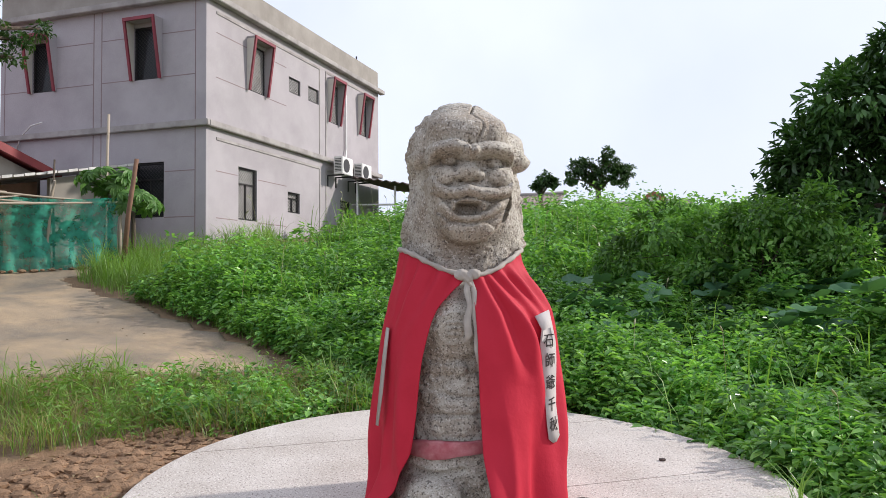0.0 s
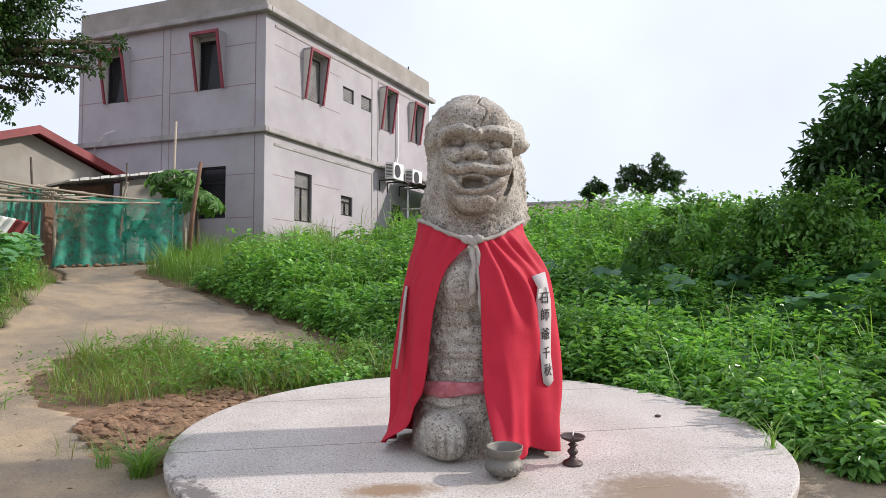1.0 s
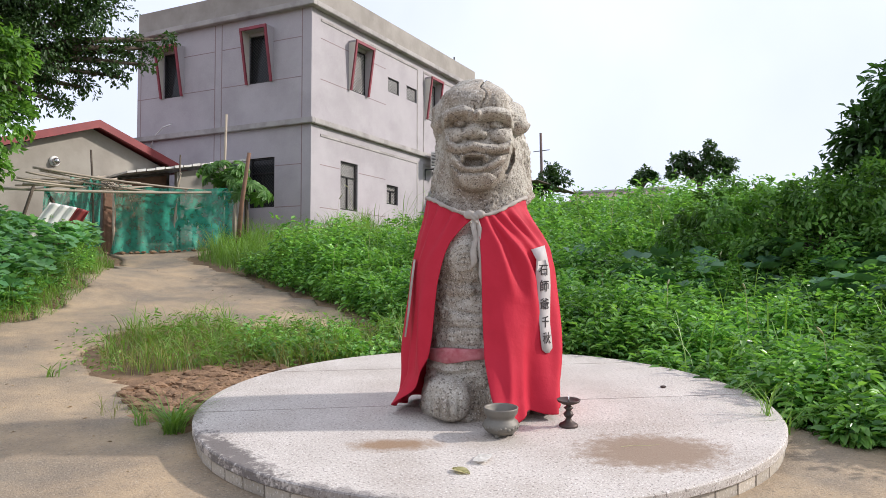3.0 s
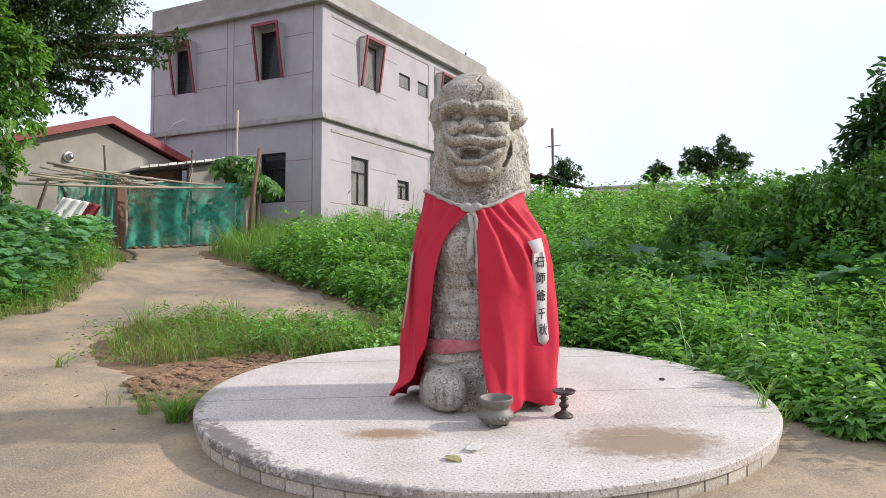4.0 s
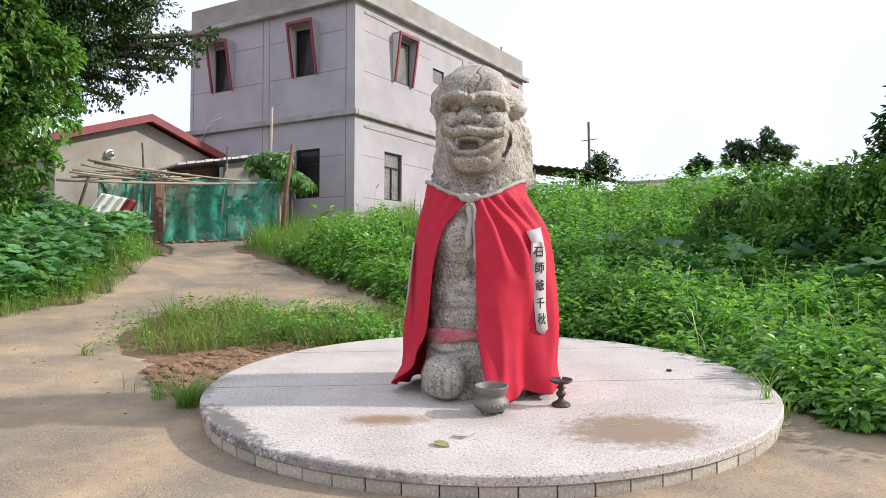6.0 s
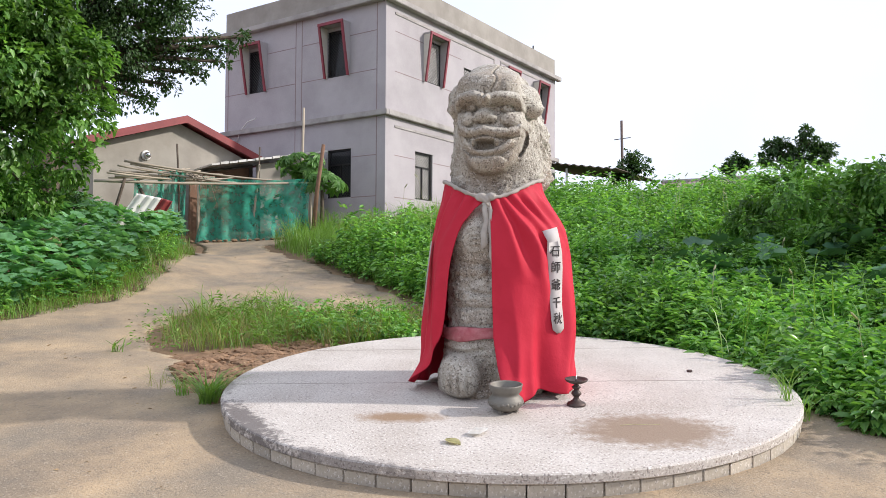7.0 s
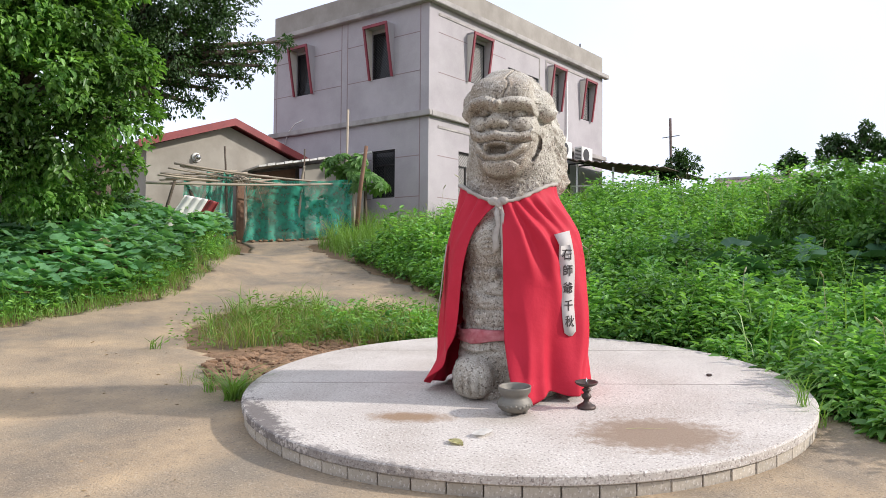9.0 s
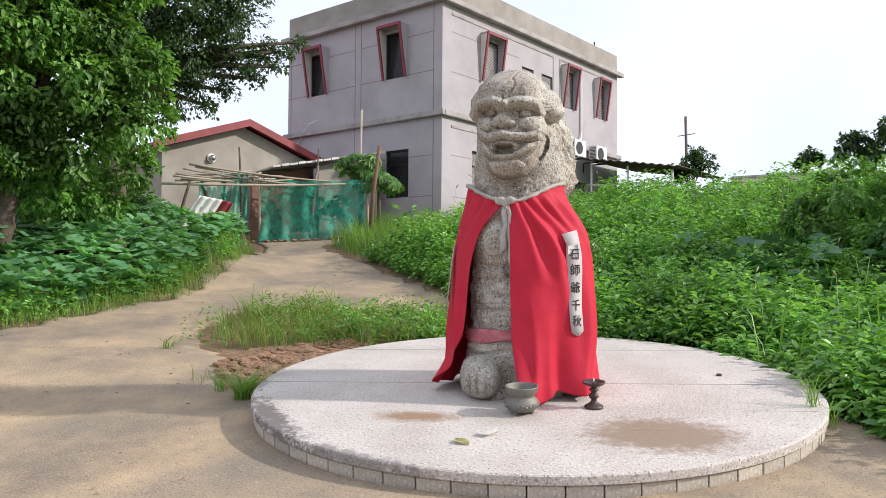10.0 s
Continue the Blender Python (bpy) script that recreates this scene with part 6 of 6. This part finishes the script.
# ---- garden fence of green netting and poles ----
def net_material():
    m = bpy.data.materials.new("green_shade_net")
    m.use_nodes = True
    n, l = m.node_tree.nodes, m.node_tree.links
    p, out = n["Principled BSDF"], n["Material Output"]
    p.inputs["Roughness"].default_value = 0.6
    tc = n.new("ShaderNodeTexCoord")
    t = n.new("ShaderNodeTexNoise")
    t.inputs["Scale"].default_value, t.inputs["Detail"].default_value = 7.0, 10
    l.new(tc.outputs["Object"], t.inputs["Vector"])
    x = n.new("ShaderNodeMix")
    x.data_type = "RGBA"
    x.inputs["A"].default_value, x.inputs["B"].default_value = (0.006, 0.17, 0.115, 1), (0.03, 0.42, 0.28, 1)
    l.new(t.outputs["Fac"], x.inputs["Factor"])
    l.new(x.outputs["Result"], p.inputs["Base Color"])
    tr = n.new("ShaderNodeBsdfTransparent")
    mr = n.new("ShaderNodeMapRange")
    mr.inputs["From Min"].default_value, mr.inputs["From Max"].default_value = 0.3, 0.7
    mr.inputs["To Min"].default_value, mr.inputs["To Max"].default_value = 0.50, 0.12
    l.new(t.outputs["Fac"], mr.inputs["Value"])
    ms = n.new("ShaderNodeMixShader")
    l.new(mr.outputs["Result"], ms.inputs["Fac"])
    l.new(p.outputs["BSDF"], ms.inputs[1])
    l.new(tr.outputs["BSDF"], ms.inputs[2])
    l.new(ms.outputs["Shader"], out.inputs["Surface"])
    return m


M_NET = net_material()


def hanging_net(name, a, b, z0, z1, sag, waves, amp, label, ragged=0.1):
    """Netting hung between two posts, loose and creased."""
    a, b = Vector((*a, 0)), Vector((*b, 0))
    d = b - a
    nrm = Vector((d.y, -d.x, 0)).normalized()
    nu, nv = 70, 36
    verts, faces = [], []
    for j in range(nv):
        for i in range(nu):
            u, v = i / (nu - 1), j / (nv - 1)
            top = z1 - sag * math.sin(math.pi * u)
            bot = z0 + ragged * (math.sin(u * 9.0) + .5 * math.sin(u * 23))
            w = amp * (math.sin(waves * u * 6.28 + 1.5 * math.sin(v * 3)) * (0.4 + v) + .5 * math.sin(u * 31 + v * 8) + .6 * math.sin(v * 7 + u * 3))
            p = a + d * (u + .04 * math.sin(v * 4.0) * (1 - 2 * u) * v) + nrm * w
            verts.append((p.x, p.y, top + (bot - top) * v))
    for j in range(nv - 1):
        for i in range(nu - 1):
            k = j * nu + i
            faces.append((k, k + 1, k + 1 + nu, k + nu))
    ob = mesh_object(name, verts, faces, M_NET, None, "", True)
    return tagged(ob, label, "net")


hanging_net("garden_net", (-12.42, 6.6), (-10.42, 8.45), 1.58, 3.30, .08, 5, .05, "green shade netting hung from a bamboo rail")
hanging_net("garden_net", (-12.60, 5.55), (-12.18, 6.04), 1.75, 3.34, .0, 2, .05, "bunched green netting tied to a post", .04)
hanging_net("garden_net", (-12.75, 5.0), (-12.55, 5.65), 2.35, 3.2, .25, 2, .04, "torn green netting hanging from poles", .15)


def bamboo(p, q, r, bend=0.05):
    p, q = Vector(p), Vector(q)
    path, rad = [], []
    for k in range(9):
        u = k / 8
        path.append(p.lerp(q, u) + Vector((0, 0, -bend * math.sin(math.pi * u))))
        rad.append(.95 * r * (1 - .35 * u) * (1.12 if k % 2 else 1))
    return tube("bamboo_pole", path, rad, M_BAMBOO, None, "", 8)


for k, (p, q, r) in enumerate((
        ((-13.1, 4.23, 2.98), (-10.5, 8.62, 3.21), .035), ((-12.7, 4.72, 3.46), (-11.0, 8.1, 3.22), .03), ((-12.75, 4.4, 3.2), (-12.2, 6.9, 3.28), .026),
        ((-12.85, 4.6, 3.1), (-11.9, 7.1, 3.25), .028), ((-12.6, 4.5, 3.32), (-12.3, 6.5, 3.3), .022), ((-12.95, 4.5, 3.06), (-12.1, 6.4, 3.38), .024),
        ((-12.7, 4.3, 3.14), (-12.0, 7.4, 3.2), .025), ((-12.8, 4.75, 3.22), (-12.25, 6.2, 3.42), .02), ((-12.6, 5.0, 3.3), (-11.4, 7.9, 3.12), .026),
        ((-12.9, 4.9, 3.02), (-12.2, 6.0, 3.4), .018), ((-12.65, 4.85, 3.4), (-11.9, 6.9, 3.33), .022), ((-12.75, 5.1, 3.0), (-11.8, 7.2, 3.28), .02))):
    tagged(bamboo(p, q, r), "grey weathered bamboo pole lying on fence frame", "pole", "bamboo poles on the fence")


def stake(name, path, r, mat, label):
    ob = tube(name, path, [r * (1 - .25 * k / (len(path) - 1)) for k in range(len(path))], mat, None, "", 8)
    return tagged(ob, label, "post")


def foot(x, y):
    return (x, y, zl(x, y) - .1)


stake("fence_post", [foot(-12.3, 5.95), (-12.32, 5.94, 3.0), (-12.42, 5.94, 4.0)], .03, M_BARK, "thin dark stake standing by the netting")
stake("fence_post", [foot(-12.45, 6.62), (-12.43, 6.6, 3.34)], .04, M_BAMBOO, "bamboo post holding the netting")
stake("fence_post", [foot(-11.45, 7.6), (-11.5, 7.58, 2.4), (-11.42, 7.6, 3.35), (-11.3, 7.55, 3.6)], .04, M_BAMBOO, "crooked pale branch post behind the netting")
stake("fence_post", [foot(-11.6, 7.85), (-11.6, 7.8, 3.3), (-11.56, 7.79, 4.1)], .025, M_BARK, "thin dark stake standing by the netting")
stake("fence_post", [foot(-10.42, 8.47), (-10.4, 8.46, 3.2)], .04, M_BAMBOO, "bamboo post holding the netting")
stake("fence_post", [foot(-12.9, 4.75), (-12.95, 4.7, 2.4), (-12.7, 4.75, 3.05)], .045, M_BARK, "dark crooked branch post under poles")
stake("fence_post", [foot(-12.4, 5.45), (-12.6, 5.3, 2.5), (-12.8, 5.1, 3.05)], .05, M_BARK, "dark crooked branch post under poles")
stake("rusty_post", [foot(-10.2, 8.32), (-10.05, 8.3, 2.9), (-9.84, 8.3, 4.09)], .06, M_RUST, "leaning rust-brown timber post beside the netting")
stake("white_post", [foot(-11.65, 9.37), (-11.58, 9.33, 3.7), (-11.38, 9.17, 5.35)], .04, M_BAMBOO, "tall peeling pale wooden post")
items = []
for k in range(14):
    a = Vector((-12.15 + .05 * k / 14, 6.05 + .35 * k / 14, 3.25 + random.uniform(-.05, .05)))
    b = a + Vector((random.uniform(-.1, .25), random.uniform(-.1, .45), random.uniform(-.75, -.2)))
    items.append(([a, a.lerp(b, .5) + Vector((.05, .05, .08)), b], [.008, .006, .003]))
twigs = tubes("dry_twigs", items, M_BAMBOO, None, "", 5)
tagged(twigs, "dry broken twigs hanging off the fence poles", "twigs", kind="stuff")
# added panel behind the fence opening, its dark brown stands for the gap's shade
tagged(box("timber_board", (-12.75, 6.55, 1.5), (-12.70, 7.55, 3.15), M_RUST, None, "", .006, ), "dark brown panel standing in for the shaded gap in the fence", "board")

# white and red sheet leaning on the bush
sheet = empty("folded_sheet", (-11.0, 3.9, 1.9), "white and red folded plastic sheet resting on plants", "sheet")
sinv = Matrix.Translation((11.0, -3.9, -1.9))


def cloth_patch(name, corners, mat, ripples, label):
    tl, tr, br, bl = [Vector(c) for c in corners]
    n = (tr - tl).cross(bl - tl).normalized()
    nu, nv = 24, 16
    verts, faces = [], []
    for j in range(nv):
        for i in range(nu):
            u, v = i / (nu - 1), j / (nv - 1)
            p = tl.lerp(tr, u).lerp(bl.lerp(br, u), v) + n * (.03 * math.sin(u * ripples * 6.28 + v * 1.5) + .02 * math.sin(v * 5))
            verts.append(tuple(p))
    for j in range(nv - 1):
        for i in range(nu - 1):
            k = j * nu + i
            faces.append((k, k + 1, k + 1 + nu, k + nu))
    ob = mesh_object(name, verts, faces, mat, sheet, label, True)
    ob.modifiers.new("thick", "SOLIDIFY").thickness = .012
    ob.matrix_parent_inverse = sinv


cloth_patch("white_half", ((-10.98, 3.90, 2.54), (-10.72, 4.30, 2.46), (-10.98, 3.98, 1.74), (-11.24, 3.56, 1.84)), M_WHITE, 3, "ribbed white plastic")
cloth_patch("red_half", ((-10.71, 4.31, 2.46), (-10.60, 4.50, 2.40), (-10.84, 4.24, 1.74), (-10.97, 3.99, 1.74)), M_ROOF_RED, 1.5, "red plastic with a white patch")


# papaya plant behind the netting
def papaya(x, y, top, n, label):
    t = empty("papaya_plant", (x, y, zl(x, y)), label, "papaya")
    inv = Matrix.Translation(-t.location)
    st = tube("stem", [(x, y, zl(x, y) - .1), (x + .03, y, (top + zl(x, y)) / 2), (x, y, top)], [.06, .05, .035], M_BARK, t)
    st.matrix_parent_inverse = inv
    stalks, b, ax, up, ln, wd = [], [], [], [], [], []
    for k in range(n):
        a, el = 2.4 * k, random.uniform(-.15, .75)
        base = Vector((x, y, top - .25 * (k % 4) / 3))
        out = Vector((math.cos(a) * math.cos(el), math.sin(a) * math.cos(el), math.sin(el)))
        tip = base + out * random.uniform(.45, .72)
        stalks.append(([base, base.lerp(tip, .5) + Vector((0, 0, .05)), tip], [.012, .01, .006]))
        face = (out + Vector((0, 0, .6))).normalized()
        side = face.cross(Vector((0, 0, 1))).normalized()
        down = side.cross(face)
        for j in range(8):
            q = radians(-150 + 300 * j / 7)
            dr = (down * -math.cos(q) * -1 + side * math.sin(q)) * 1.0 + Vector((0, 0, -.25))
            for off in (0, -.35, .35):
                d2 = dr + side * off * .6
                b.append(tip + (d2.normalized() * .07 if off else Vector((0, 0, 0))))
                ax.append(d2)
                up.append(face)
                ln.append(.30 * (1 - .35 * abs(off) / .35 * 1) * random.uniform(.85, 1.1))
                wd.append(.085)
    sm = tubes("leaf_stalks", stalks, L_PAPAYA, t, "", 5)
    sm["kind"] = "stuff"
    sm.matrix_parent_inverse = inv
    arr = leaf_arrays(np.array(b), np.array(ax), np.array(up), np.array(ln), np.array(wd), .3)
    lv = stuff("leaves", arr, L_PAPAYA, "", "", t)
    lv["kind"] = "stuff"
    lv.matrix_parent_inverse = inv


papaya(-10.95, 8.75, 3.7, 16, "young papaya plant with deeply lobed leaves")
papaya(-10.45, 8.9, 3.3, 12, "young papaya plant beside the house wall")
papaya(-11.6, 8.3, 2.5, 8, "small papaya plant behind the netting")

# rounded garden things on the squash patch
bm = bmesh.new()
q = bmesh.ops.create_uvsphere(bm, u_segments=20, v_segments=14, radius=.12)
bmesh.ops.transform(bm, matrix=Matrix.Diagonal((1, .8, 1.5, 1)), verts=q["verts"])
for vv in bm.verts:
    a = math.atan2(vv.co.y, vv.co.x)
    vv.co.x *= 1 + .05 * math.cos(a * 8)
    vv.co.y *= 1 + .05 * math.cos(a * 8)
gourd = part("gourd", bm, M_DRYLEAF, None, "", True)
gourd.matrix_world = pose(-9.3, 1.2, zl(-9.3, 1.2) + .52, 60, 20, 0)
tagged(gourd, "pale striped gourd lying on the squash leaves", "gourd")

# stones along the fence foot and lane edge
for k in range(16):
    u = k / 15
    x, y = -12.6 + 2.0 * u, 6.45 + 1.7 * u
    bm = bmesh.new()
    q = bmesh.ops.create_icosphere(bm, subdivisions=2, radius=random.uniform(.035, .07))
    for vv in q["verts"]:
        vv.co *= random.uniform(.8, 1.15)
    bmesh.ops.transform(bm, matrix=Matrix.Diagonal((1.5, 1, .6, 1)), verts=q["verts"])
    ob = part("kerb_stone", bm, M_SOIL)
    ob.matrix_world = pose(x - .02 + random.uniform(-.05, .05), y - .12 + random.uniform(-.05, .05), zl(x, y) + .04, 0, 0, random.uniform(0, 180))
    tagged(ob, "rough brown stone at the foot of the fence", "stone", "stones at the fence foot")
